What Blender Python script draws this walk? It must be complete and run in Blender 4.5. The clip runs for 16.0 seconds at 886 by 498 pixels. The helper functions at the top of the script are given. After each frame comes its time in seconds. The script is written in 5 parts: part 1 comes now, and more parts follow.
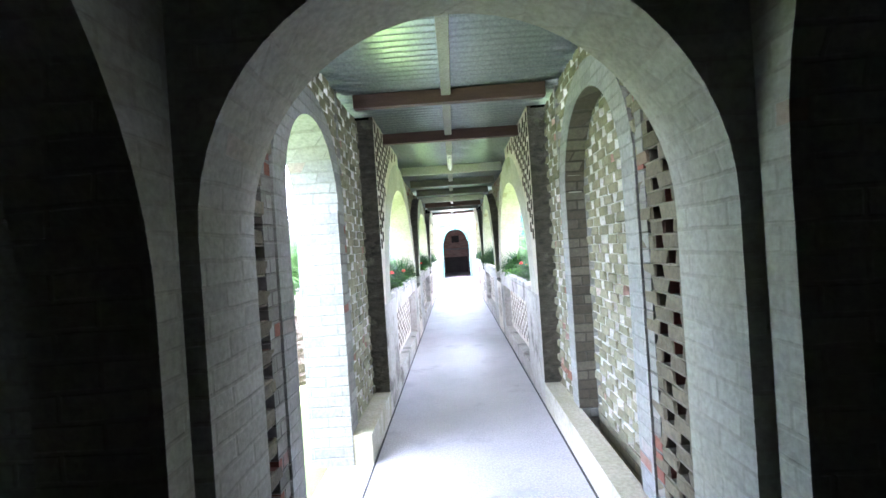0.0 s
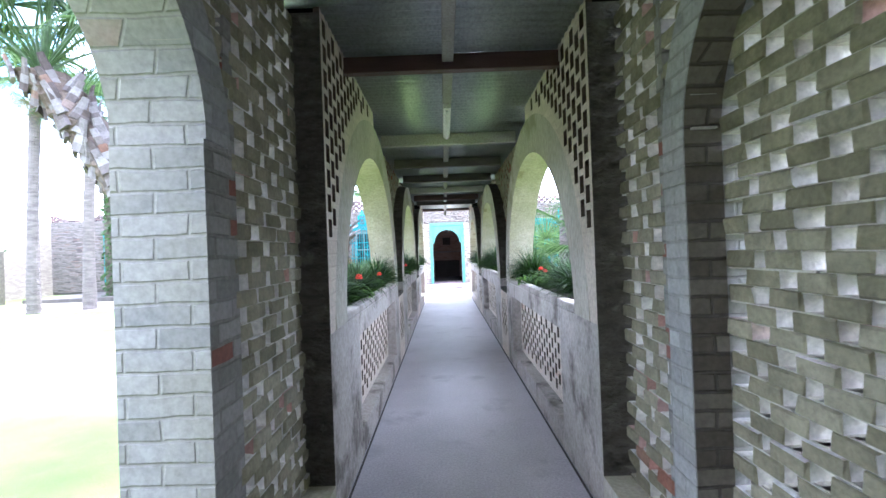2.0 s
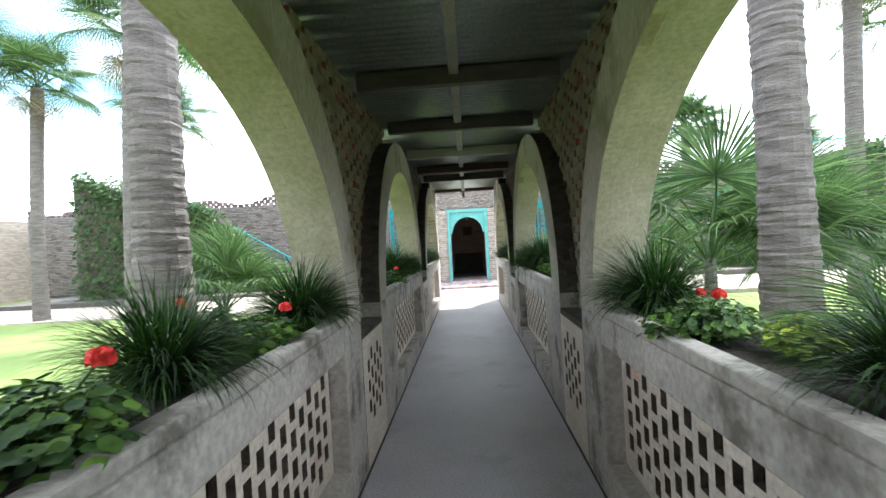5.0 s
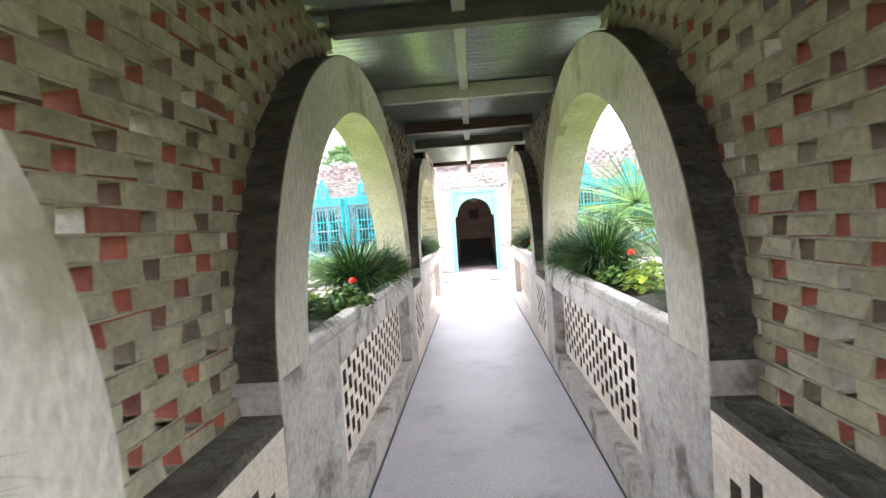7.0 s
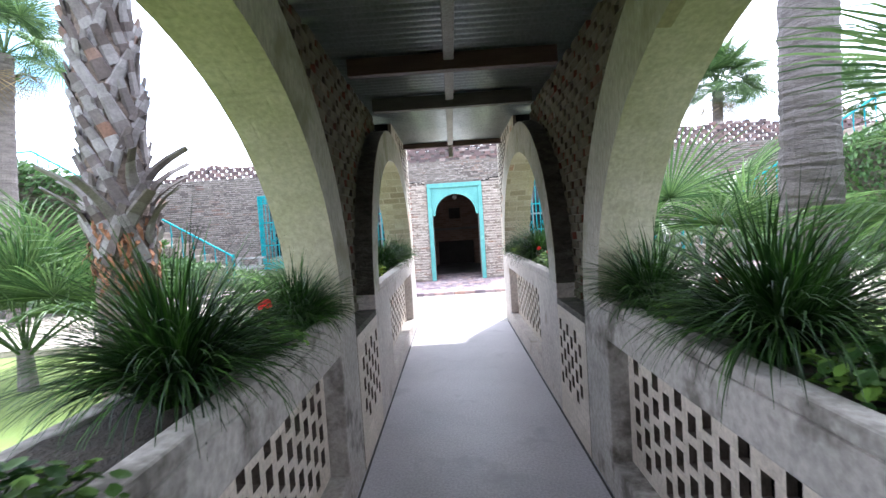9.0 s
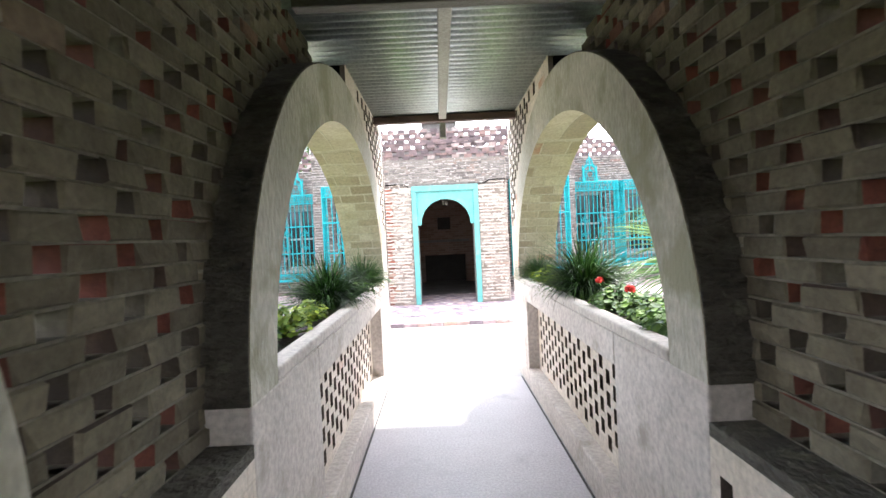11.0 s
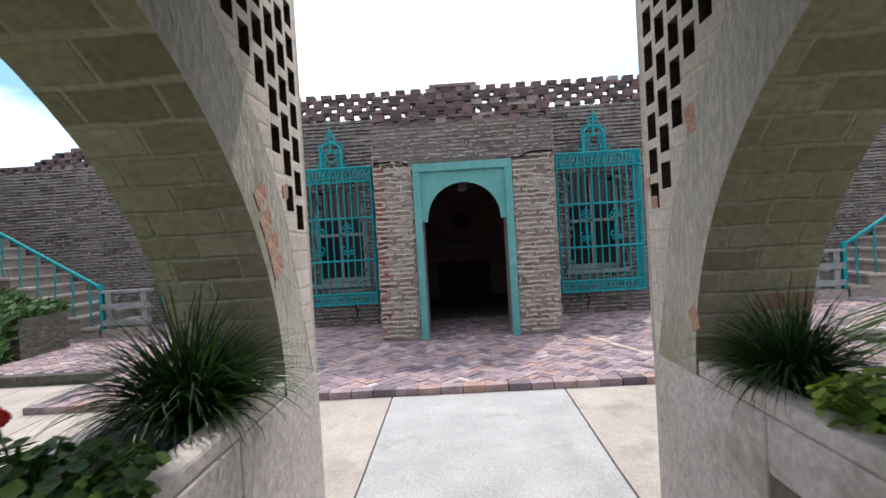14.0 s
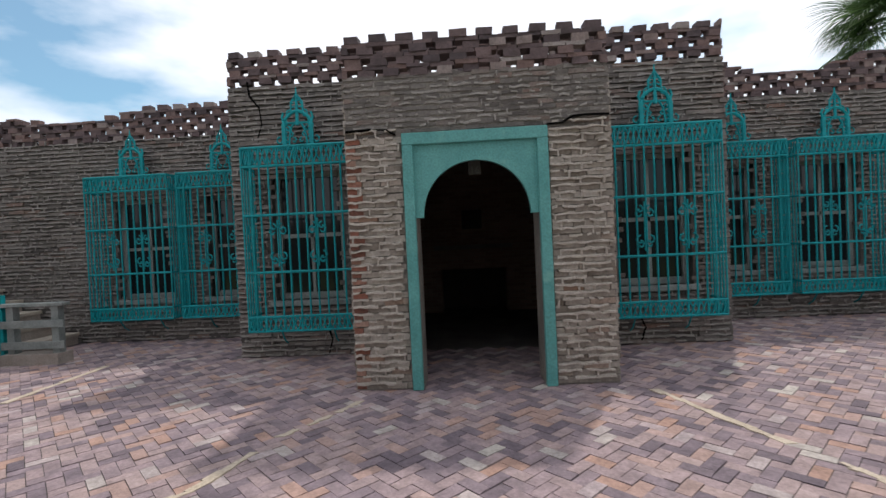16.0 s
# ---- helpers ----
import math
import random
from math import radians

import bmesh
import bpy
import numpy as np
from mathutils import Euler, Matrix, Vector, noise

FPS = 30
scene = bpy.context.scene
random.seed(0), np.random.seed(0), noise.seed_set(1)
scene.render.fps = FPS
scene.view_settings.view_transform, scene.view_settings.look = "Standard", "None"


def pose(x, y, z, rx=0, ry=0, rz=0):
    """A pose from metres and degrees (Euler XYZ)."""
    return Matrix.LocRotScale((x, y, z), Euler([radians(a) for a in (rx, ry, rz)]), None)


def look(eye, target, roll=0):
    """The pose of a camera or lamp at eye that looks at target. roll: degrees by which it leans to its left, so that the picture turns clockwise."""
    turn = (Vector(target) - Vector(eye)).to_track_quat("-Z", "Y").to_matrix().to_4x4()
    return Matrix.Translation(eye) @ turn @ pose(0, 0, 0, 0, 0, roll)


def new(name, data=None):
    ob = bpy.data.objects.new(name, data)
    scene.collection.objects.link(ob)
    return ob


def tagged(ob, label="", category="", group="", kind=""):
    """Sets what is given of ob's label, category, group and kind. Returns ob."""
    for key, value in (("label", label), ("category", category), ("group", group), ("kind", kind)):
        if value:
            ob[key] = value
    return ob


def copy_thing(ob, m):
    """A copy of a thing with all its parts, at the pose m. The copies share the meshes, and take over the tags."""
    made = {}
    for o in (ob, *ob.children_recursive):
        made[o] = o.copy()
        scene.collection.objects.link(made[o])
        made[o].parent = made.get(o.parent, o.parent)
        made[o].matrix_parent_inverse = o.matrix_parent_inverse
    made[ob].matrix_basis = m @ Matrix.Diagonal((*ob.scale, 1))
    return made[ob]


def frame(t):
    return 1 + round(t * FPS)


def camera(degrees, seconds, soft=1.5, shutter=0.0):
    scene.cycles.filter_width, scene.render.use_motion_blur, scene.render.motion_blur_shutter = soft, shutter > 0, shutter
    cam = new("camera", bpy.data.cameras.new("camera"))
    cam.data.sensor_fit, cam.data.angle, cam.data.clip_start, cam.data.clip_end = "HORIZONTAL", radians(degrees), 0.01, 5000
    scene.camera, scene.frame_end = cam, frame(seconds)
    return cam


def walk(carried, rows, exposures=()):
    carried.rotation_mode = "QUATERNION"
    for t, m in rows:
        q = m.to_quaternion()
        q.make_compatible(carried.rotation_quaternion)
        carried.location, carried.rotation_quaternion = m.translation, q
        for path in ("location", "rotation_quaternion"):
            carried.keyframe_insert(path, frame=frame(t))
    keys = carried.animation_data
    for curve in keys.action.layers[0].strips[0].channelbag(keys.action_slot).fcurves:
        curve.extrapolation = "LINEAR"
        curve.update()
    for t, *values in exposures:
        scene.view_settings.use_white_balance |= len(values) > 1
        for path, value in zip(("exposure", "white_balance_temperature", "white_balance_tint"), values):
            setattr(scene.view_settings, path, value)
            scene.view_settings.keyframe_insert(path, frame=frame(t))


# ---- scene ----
cam = camera(86.0, 16.0, 1.5, 0.18)
PATH = [
    (0, (-0.032, 1.463, 1.412), (-0.08, 3.463, 1.408), -3.8),
    (0.5, (-0.068, 1.909, 1.378), (-0.084, 3.909, 1.388), -4.1),
    (1, (-0.051, 2.319, 1.356), (-0.069, 4.319, 1.364), -3.5),
    (1.5, (-0.078, 2.757, 1.355), (-0.106, 4.756, 1.373), -2.4),
    (2, (-0.084, 3.192, 1.344), (-0.089, 5.192, 1.354), -2.1),
    (2.5, (-0.103, 3.628, 1.339), (-0.159, 5.628, 1.347), -1.8),
    (3, (-0.082, 4.079, 1.371), (-0.172, 6.077, 1.37), -2.2),
    (3.2, (-0.055, 4.285, 1.374), (-0.151, 6.283, 1.381), -2.2),
    (5.5, (0.01, 6.635, 1.36), (-0.094, 8.631, 1.313), -3.3),
    (6, (0.004, 7.112, 1.362), (-0.115, 9.107, 1.294), -2.8),
    (6.5, (-0.027, 7.632, 1.379), (-0.161, 9.626, 1.313), -3.6),
    (7, (-0.015, 8.222, 1.405), (-0.148, 10.216, 1.315), -3.9),
    (7.5, (-0.036, 8.731, 1.42), (-0.154, 10.726, 1.331), -3.9),
    (8, (-0.038, 9.257, 1.409), (-0.105, 11.254, 1.324), -4.1),
    (8.5, (-0.077, 9.763, 1.409), (-0.14, 11.76, 1.323), -3.3),
    (9, (-0.067, 10.263, 1.417), (-0.111, 12.261, 1.322), -3.7),
    (11.5, (-0.114, 12.893, 1.415), (-0.096, 14.893, 1.373), -2.5),
    (12, (-0.129, 13.416, 1.422), (-0.103, 15.416, 1.371), -2.5),
    (12.5, (-0.118, 13.902, 1.425), (-0.059, 15.901, 1.374), -2.9),
    (13, (-0.109, 14.411, 1.464), (-0.108, 16.411, 1.424), -2.6),
    (13.5, (-0.096, 14.942, 1.449), (-0.152, 16.941, 1.421), -3.4),
    (14, (-0.077, 15.48, 1.433), (-0.138, 17.478, 1.393), -3.4),
    (14.5, (-0.07, 16.009, 1.436), (-0.116, 18.009, 1.394), -3.4),
    (15, (-0.047, 16.516, 1.435), (-0.012, 18.515, 1.387), -3.5),
    (15.5, (-0.055, 17.005, 1.448), (-0.04, 19.005, 1.392), -2.6),
    (16, (-0.069, 17.509, 1.461), (-0.17, 19.507, 1.426), -2.7),
]
walk(cam, [(t, look(e, g, r)) for t, e, g, r in PATH],
     exposures=[(0.0, 4.05, 5300, 17), (0.5, 3.7, 5250, 18), (1.0, 3.6, 5150, 20), (1.5, 3.15, 5150, 21), (2.0, 2.75, 5300, 18), (2.5, 3.0, 5300, 21), (3.0, 3.15, 5900, 15), (5.5, 1.5, 6000, 6), (6.0, 2.05, 6000, 10), (6.5, 2.4, 6200, 13), (7.0, 3.15, 6200, 16), (7.5, 3.05, 5950, 16),
                (8.0, 2.7, 5700, 15), (8.5, 2.45, 5700, 14), (9.0, 1.85, 5700, 15), (11.5, 2.5, 6200, 14), (12.0, 1.9, 5650, 16), (12.5, 1.15, 5700, 15), (13.5, 0.25, 5800, 14),
                (14.5, -0.1, 6250, 16), (16.0, -0.55, 6350, 12)])

# ---- sky and sun ----
SUN_TO = Vector((0.22, 0.42, 0.88)).normalized()
world = bpy.data.worlds.new("sky")
scene.world = world
world.use_nodes = True
wn = world.node_tree.nodes
wl = world.node_tree.links
bg = wn["Background"]
sky = wn.new("ShaderNodeTexSky")
sky.sky_type = "NISHITA"
sky.sun_disc = False
sky.sun_elevation = math.asin(SUN_TO.z)
sky.sun_rotation = math.atan2(SUN_TO.x, SUN_TO.y)
sky.dust_density = 1.0
# bright thin cloud over most of the sky
ctc = wn.new("ShaderNodeTexCoord")
cmap = wn.new("ShaderNodeMapping")
cmap.inputs["Scale"].default_value = (-1.0, 1.0, 2.6)
cno = wn.new("ShaderNodeTexNoise")
cno.inputs["Scale"].default_value = 2.2
cno.inputs["Detail"].default_value = 8.0
cra = wn.new("ShaderNodeValToRGB")
cra.color_ramp.elements[0].position = 0.30
cra.color_ramp.elements[0].color = (0.12, 0.12, 0.12, 1)
cra.color_ramp.elements[1].position = 0.46
cmix = wn.new("ShaderNodeMix")
cmix.data_type = "RGBA"
cmix.inputs["B"].default_value = (13.0, 13.4, 14.0, 1)
wl.new(ctc.outputs["Generated"], cmap.inputs["Vector"])
wl.new(cmap.outputs["Vector"], cno.inputs["Vector"])
wl.new(cno.outputs["Fac"], cra.inputs["Fac"])
wl.new(cra.outputs["Color"], cmix.inputs["Factor"])
cblue = wn.new("ShaderNodeMix")
cblue.data_type = "RGBA"
cblue.blend_type = "MULTIPLY"
cblue.inputs["Factor"].default_value = 1.0
cblue.inputs["B"].default_value = (0.9, 1.5, 1.5, 1)
wl.new(sky.outputs["Color"], cblue.inputs["A"])
wl.new(cblue.outputs["Result"], cmix.inputs["A"])
wl.new(cmix.outputs["Result"], bg.inputs["Color"])
bg.inputs["Strength"].default_value = 0.13
sun_data = bpy.data.lights.new("sun", "SUN")
sun_data.energy = 3.2
sun_data.angle = radians(2.0)
sun_data.color = (1.0, 0.95, 0.86)
sun = new("sun", sun_data)
sun.matrix_world = look(SUN_TO * 60, (0, 0, 0))


# ---- materials ----
def base_mat(name, rough=0.85, metal=0.0):
    m = bpy.data.materials.new(name)
    m.use_nodes = True
    b = m.node_tree.nodes["Principled BSDF"]
    b.inputs["Roughness"].default_value = rough
    b.inputs["Metallic"].default_value = metal
    return m, m.node_tree.nodes, m.node_tree.links, b


def noise_node(N, L, scale, detail=6.0, rough=0.6, vec=None, stretch=None):
    tc = N.new("ShaderNodeTexCoord")
    n = N.new("ShaderNodeTexNoise")
    n.inputs["Scale"].default_value = scale
    n.inputs["Detail"].default_value = detail
    n.inputs["Roughness"].default_value = rough
    src = vec or tc.outputs["Object"]
    if stretch:
        mp = N.new("ShaderNodeMapping")
        mp.inputs["Scale"].default_value = stretch
        L.new(src, mp.inputs["Vector"])
        src = mp.outputs["Vector"]
    L.new(src, n.inputs["Vector"])
    return n


def ramp(N, L, src, stops):
    r = N.new("ShaderNodeValToRGB")
    e = r.color_ramp.elements
    while len(e) < len(stops):
        e.new(0.5)
    for el, (p, c) in zip(e, stops):
        el.position = p
        el.color = (*c, 1)
    L.new(src, r.inputs["Fac"])
    return r.outputs["Color"]


def mix(N, L, fac, a, b, mode="MIX"):
    m = N.new("ShaderNodeMix")
    m.data_type = "RGBA"
    m.blend_type = mode
    for key, v in (("Factor", fac), ("A", a), ("B", b)):
        if isinstance(v, (int, float)):
            m.inputs[key].default_value = v
        elif isinstance(v, tuple):
            m.inputs[key].default_value = (*v, 1)
        else:
            L.new(v, m.inputs[key])
    return m.outputs["Result"]


def bump(N, L, b, heights, strength=0.5, dist=0.01):
    prev = None
    for h, s, d in heights:
        bn = N.new("ShaderNodeBump")
        bn.inputs["Strength"].default_value = s
        bn.inputs["Distance"].default_value = d
        L.new(h, bn.inputs["Height"])
        if prev:
            L.new(prev, bn.inputs["Normal"])
        prev = bn.outputs["Normal"]
    L.new(prev, b.inputs["Normal"])


def simple(name, c1, c2, scale=6.0, fine=60.0, rough=0.85, metal=0.0, bs=0.4, bd=0.01, stretch=None, obj_var=0.0, island=0.0, stain=None):
    """Two-scale mottled surface; obj_var and island shift the tone per object or per piece."""
    m, N, L, b = base_mat(name, rough, metal)
    n1 = noise_node(N, L, scale, stretch=stretch)
    n2 = noise_node(N, L, fine, 4.0, stretch=stretch)
    col = ramp(N, L, n1.outputs["Fac"], [(0.3, c1), (0.7, c2)])
    dark = ramp(N, L, n2.outputs["Fac"], [(0.3, (0.72, 0.72, 0.72)), (0.65, (1.08, 1.08, 1.08))])
    col = mix(N, L, 1.0, col, dark, "MULTIPLY")
    if stain:
        n3 = noise_node(N, L, stain[1], 5.0, 0.65)
        f = ramp(N, L, n3.outputs["Fac"], [(stain[2], (0, 0, 0)), (stain[2] + 0.12, (1, 1, 1))])
        col = mix(N, L, f, col, stain[0])
    for amount, kind in ((obj_var, "ShaderNodeObjectInfo"), (island, "ShaderNodeNewGeometry")):
        if amount:
            o = N.new(kind)
            out = o.outputs["Random"] if kind == "ShaderNodeObjectInfo" else o.outputs["Random Per Island"]
            v = ramp(N, L, out, [(0.0, (1 - amount,) * 3), (1.0, (1 + amount,) * 3)])
            col = mix(N, L, 1.0, col, v, "MULTIPLY")
    L.new(col, b.inputs["Base Color"])
    bump(N, L, b, [(n1.outputs["Fac"], bs, bd * 2), (n2.outputs["Fac"], bs, bd)])
    return m


def brickwork(name, c1, c2, mortar, axis_y=True, bw=0.21, bh=0.068, joint=0.008, rough=0.85, bs=0.6, odd=None, tint=None, cut=0.965):
    """Painted or bare brickwork on flat faces, courses along the wall; odd: a colour for bricks that lost their paint."""
    m, N, L, b = base_mat(name, rough)
    geo = N.new("ShaderNodeNewGeometry")
    sep = N.new("ShaderNodeSeparateXYZ")
    L.new(geo.outputs["Position"], sep.inputs[0])
    comb = N.new("ShaderNodeCombineXYZ")
    if axis_y == "both":
        add = N.new("ShaderNodeMath")
        add.operation = "ADD"
        L.new(sep.outputs["X"], add.inputs[0])
        L.new(sep.outputs["Y"], add.inputs[1])
        L.new(add.outputs[0], comb.inputs[0])
    else:
        L.new(sep.outputs["Y" if axis_y else "X"], comb.inputs[0])
    L.new(sep.outputs["Z"], comb.inputs[1])
    wob = noise_node(N, L, 5.0, 3.0, vec=geo.outputs["Position"])
    wv = N.new("ShaderNodeVectorMath")
    wv.operation = "SCALE"
    wv.inputs["Scale"].default_value = 0.02
    L.new(wob.outputs["Color"], wv.inputs[0])
    ad = N.new("ShaderNodeVectorMath")
    L.new(comb.outputs[0], ad.inputs[0])
    L.new(wv.outputs[0], ad.inputs[1])
    br = N.new("ShaderNodeTexBrick")
    br.inputs["Scale"].default_value = 1.0
    br.inputs["Brick Width"].default_value = bw
    br.inputs["Row Height"].default_value = bh
    br.inputs["Mortar Size"].default_value = joint
    br.inputs["Mortar Smooth"].default_value = 0.6
    br.inputs["Color1"].default_value = (0, 0, 0, 1)
    br.inputs["Color2"].default_value = (1, 1, 1, 1)
    br.inputs["Mortar"].default_value = (0.5, 0.5, 0.5, 1)
    L.new(ad.outputs[0], br.inputs["Vector"])
    n1 = noise_node(N, L, 2.2, vec=geo.outputs["Position"])
    n2 = noise_node(N, L, 45.0, 5.0, vec=geo.outputs["Position"])
    col = ramp(N, L, br.outputs["Color"], [(0.1, c1), (0.9, c2)])
    if odd:
        f = ramp(N, L, br.outputs["Color"], [(cut, (0, 0, 0)), (cut + 0.015, (1, 1, 1))])
        col = mix(N, L, f, col, odd)
    col = mix(N, L, br.outputs["Fac"], col, mortar)
    if tint:
        f = ramp(N, L, n1.outputs["Fac"], [(0.4, (0, 0, 0)), (0.62, (0.85, 0.85, 0.85))])
        col = mix(N, L, f, col, tint)
    dark = ramp(N, L, n2.outputs["Fac"], [(0.3, (0.75, 0.75, 0.75)), (0.65, (1.06, 1.06, 1.06))])
    col = mix(N, L, 1.0, col, dark, "MULTIPLY")
    L.new(col, b.inputs["Base Color"])
    inv = N.new("ShaderNodeMath")
    inv.operation = "SUBTRACT"
    inv.inputs[0].default_value = 1.0
    L.new(br.outputs["Fac"], inv.inputs[1])
    bump(N, L, b, [(inv.outputs[0], bs, 0.012), (n2.outputs["Fac"], 0.4, 0.006), (n1.outputs["Fac"], 0.3, 0.03)])
    return m


M_LIME = brickwork("limewashed_brick", (0.48, 0.435, 0.335), (0.56, 0.51, 0.405), (0.51, 0.465, 0.365), axis_y=False, bs=0.16, tint=(0.39, 0.365, 0.235), odd=(0.33, 0.285, 0.19), cut=0.93)
M_LIMEWORN = brickwork("worn_arch_brick", (0.27, 0.225, 0.15), (0.50, 0.445, 0.335), (0.47, 0.425, 0.335), axis_y=False, bs=0.6, tint=(0.36, 0.32, 0.215), odd=(0.34, 0.16, 0.10), cut=0.97)
M_LIMEBARE = brickwork("worn_limewashed_brick", (0.23, 0.23, 0.235), (0.36, 0.355, 0.36), (0.27, 0.265, 0.26), axis_y="both", joint=0.007, bs=0.65, odd=(0.26, 0.10, 0.065), tint=(0.30, 0.29, 0.26), cut=0.975)
M_PLASTER = simple("parapet_plaster", (0.33, 0.30, 0.265), (0.47, 0.43, 0.385), 2.5, 38, bs=0.4, bd=0.008, stain=((0.13, 0.115, 0.095), 3.0, 0.51))
M_PLASTER2 = simple("pale_parapet_plaster", (0.46, 0.41, 0.365), (0.60, 0.54, 0.485), 2.5, 38, bs=0.4, bd=0.008, stain=((0.33, 0.285, 0.235), 3.0, 0.56))
M_BAND = simple("arch_band_plaster", (0.38, 0.355, 0.285), (0.53, 0.495, 0.41), 1.8, 45, bs=0.8, bd=0.012, stain=((0.29, 0.275, 0.185), 2.4, 0.53), stretch=(1, 1, 0.45))
M_SCREEN = brickwork("screen_plaster", (0.60, 0.52, 0.435), (0.69, 0.605, 0.515), (0.60, 0.52, 0.435), axis_y="both", bs=0.28, odd=(0.48, 0.26, 0.165), cut=0.985, tint=(0.53, 0.465, 0.37))
M_BACK = brickwork("olive_brick_courses", (0.25, 0.23, 0.15), (0.36, 0.335, 0.235), (0.19, 0.175, 0.12), axis_y="both", bw=0.225, bh=0.060, joint=0.006, bs=1.0, tint=(0.27, 0.245, 0.165))
M_HOLLOW = simple("hollow_shade", (0.002, 0.0018, 0.0015), (0.005, 0.0045, 0.004), 5.0, 40)
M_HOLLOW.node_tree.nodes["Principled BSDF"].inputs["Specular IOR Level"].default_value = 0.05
M_FLANK = brickwork("grey_worn_brick", (0.19, 0.182, 0.165), (0.30, 0.29, 0.27), (0.21, 0.20, 0.18), axis_y="both", bs=0.9, odd=(0.20, 0.075, 0.05), cut=0.88)
M_PORTAL = brickwork("dim_whitewashed_brick", (0.34, 0.328, 0.282), (0.42, 0.407, 0.353), (0.335, 0.32, 0.272), bs=0.28, axis_y="both", tint=(0.36, 0.34, 0.26), odd=(0.33, 0.17, 0.11), cut=0.98)
M_DARKSTEP = simple("moss_and_shade_dark", (0.055, 0.048, 0.037), (0.15, 0.135, 0.10), 9.0, 35, bs=1.0, bd=0.03, stain=((0.22, 0.20, 0.145), 7.0, 0.60), stretch=(1, 1, 2.2))
M_JAMB = brickwork("brown_jamb_brick", (0.09, 0.075, 0.055), (0.17, 0.15, 0.115), (0.08, 0.07, 0.055), axis_y="both", bs=0.9, odd=(0.26, 0.08, 0.045), cut=0.95)
M_FLOOR = simple("corridor_concrete", (0.41, 0.385, 0.40), (0.52, 0.49, 0.505), 1.3, 70, rough=0.48, bs=0.15, bd=0.004, stain=((0.33, 0.305, 0.32), 1.9, 0.57))
M_SLAB = simple("path_concrete", (0.34, 0.29, 0.235), (0.47, 0.415, 0.35), 1.7, 80, rough=0.8, bs=0.4, bd=0.006, stain=((0.27, 0.23, 0.18), 2.3, 0.55))
M_SLABGREY = simple("brushed_path_concrete", (0.36, 0.345, 0.325), (0.47, 0.455, 0.43), 2.4, 95, rough=0.85, bs=0.8, bd=0.008, stain=((0.30, 0.28, 0.255), 2.0, 0.57))
M_SHEET = simple("galvanised_sheet", (0.32, 0.36, 0.345), (0.45, 0.485, 0.465), 1.5, 60, rough=0.34, metal=0.6, bs=0.05, bd=0.002, island=0.10)
M_REDWOOD = simple("brown_beam_paint", (0.075, 0.04, 0.03), (0.13, 0.075, 0.055), 3.0, 60, rough=0.6, stretch=(1, 6, 6))
M_GREYWOOD = simple("grey_painted_timber", (0.30, 0.29, 0.25), (0.42, 0.41, 0.36), 3.0, 60, rough=0.7)
M_WHITE = simple("white_lamp_cover", (0.66, 0.66, 0.58), (0.76, 0.76, 0.68), 3.0, 60, rough=0.4, bs=0.05)
M_TEAL = simple("turquoise_paint", (0.004, 0.21, 0.24), (0.010, 0.33, 0.355), 8.0, 80, rough=0.55, bs=0.2, bd=0.003)
for m_ in (M_TEAL,):
    m_.node_tree.nodes["Principled BSDF"].inputs["Specular IOR Level"].default_value = 0.25
M_TEALPALE = simple("weathered_green_door_paint", (0.075, 0.275, 0.26), (0.12, 0.355, 0.335), 4.0, 60, rough=0.6, bs=0.1, bd=0.002, stain=((0.15, 0.36, 0.33), 5.0, 0.6))
M_DARK = simple("soot_and_gloom_dark", (0.045, 0.04, 0.036), (0.075, 0.068, 0.06), 3.0, 40)
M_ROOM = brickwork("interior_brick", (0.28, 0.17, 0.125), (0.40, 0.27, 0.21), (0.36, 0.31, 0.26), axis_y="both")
M_SOIL = simple("dark_soil", (0.025, 0.018, 0.012), (0.06, 0.045, 0.03), 12.0, 90, bs=0.9, bd=0.02)
M_GRASS = simple("lawn_green", (0.13, 0.195, 0.04), (0.21, 0.28, 0.07), 1.5, 90, bs=0.9, bd=0.02)
M_HOLESHADE = simple("hole_side_shade", (0.07, 0.052, 0.038), (0.13, 0.10, 0.075), 9.0, 60, bs=0.8)
M_BEAM = simple("dark_weathered_beam", (0.09, 0.085, 0.068), (0.17, 0.16, 0.13), 3.0, 60, rough=0.7, stretch=(1, 6, 6))
M_LIP = simple("grey_squeezed_mortar", (0.23, 0.205, 0.187), (0.36, 0.325, 0.298), 5.0, 70, bs=0.8, bd=0.01)
M_LIPBUFF = simple("buff_squeezed_mortar", (0.39, 0.335, 0.29), (0.54, 0.475, 0.42), 5.0, 70, bs=0.8, bd=0.01)
M_SEAM = simple("pale_worn_seam", (0.44, 0.36, 0.27), (0.56, 0.47, 0.37), 6.0, 60)
M_MORTAR = simple("facade_mortar", (0.07, 0.062, 0.057), (0.135, 0.122, 0.113), 3.0, 50, bs=0.8, bd=0.02)


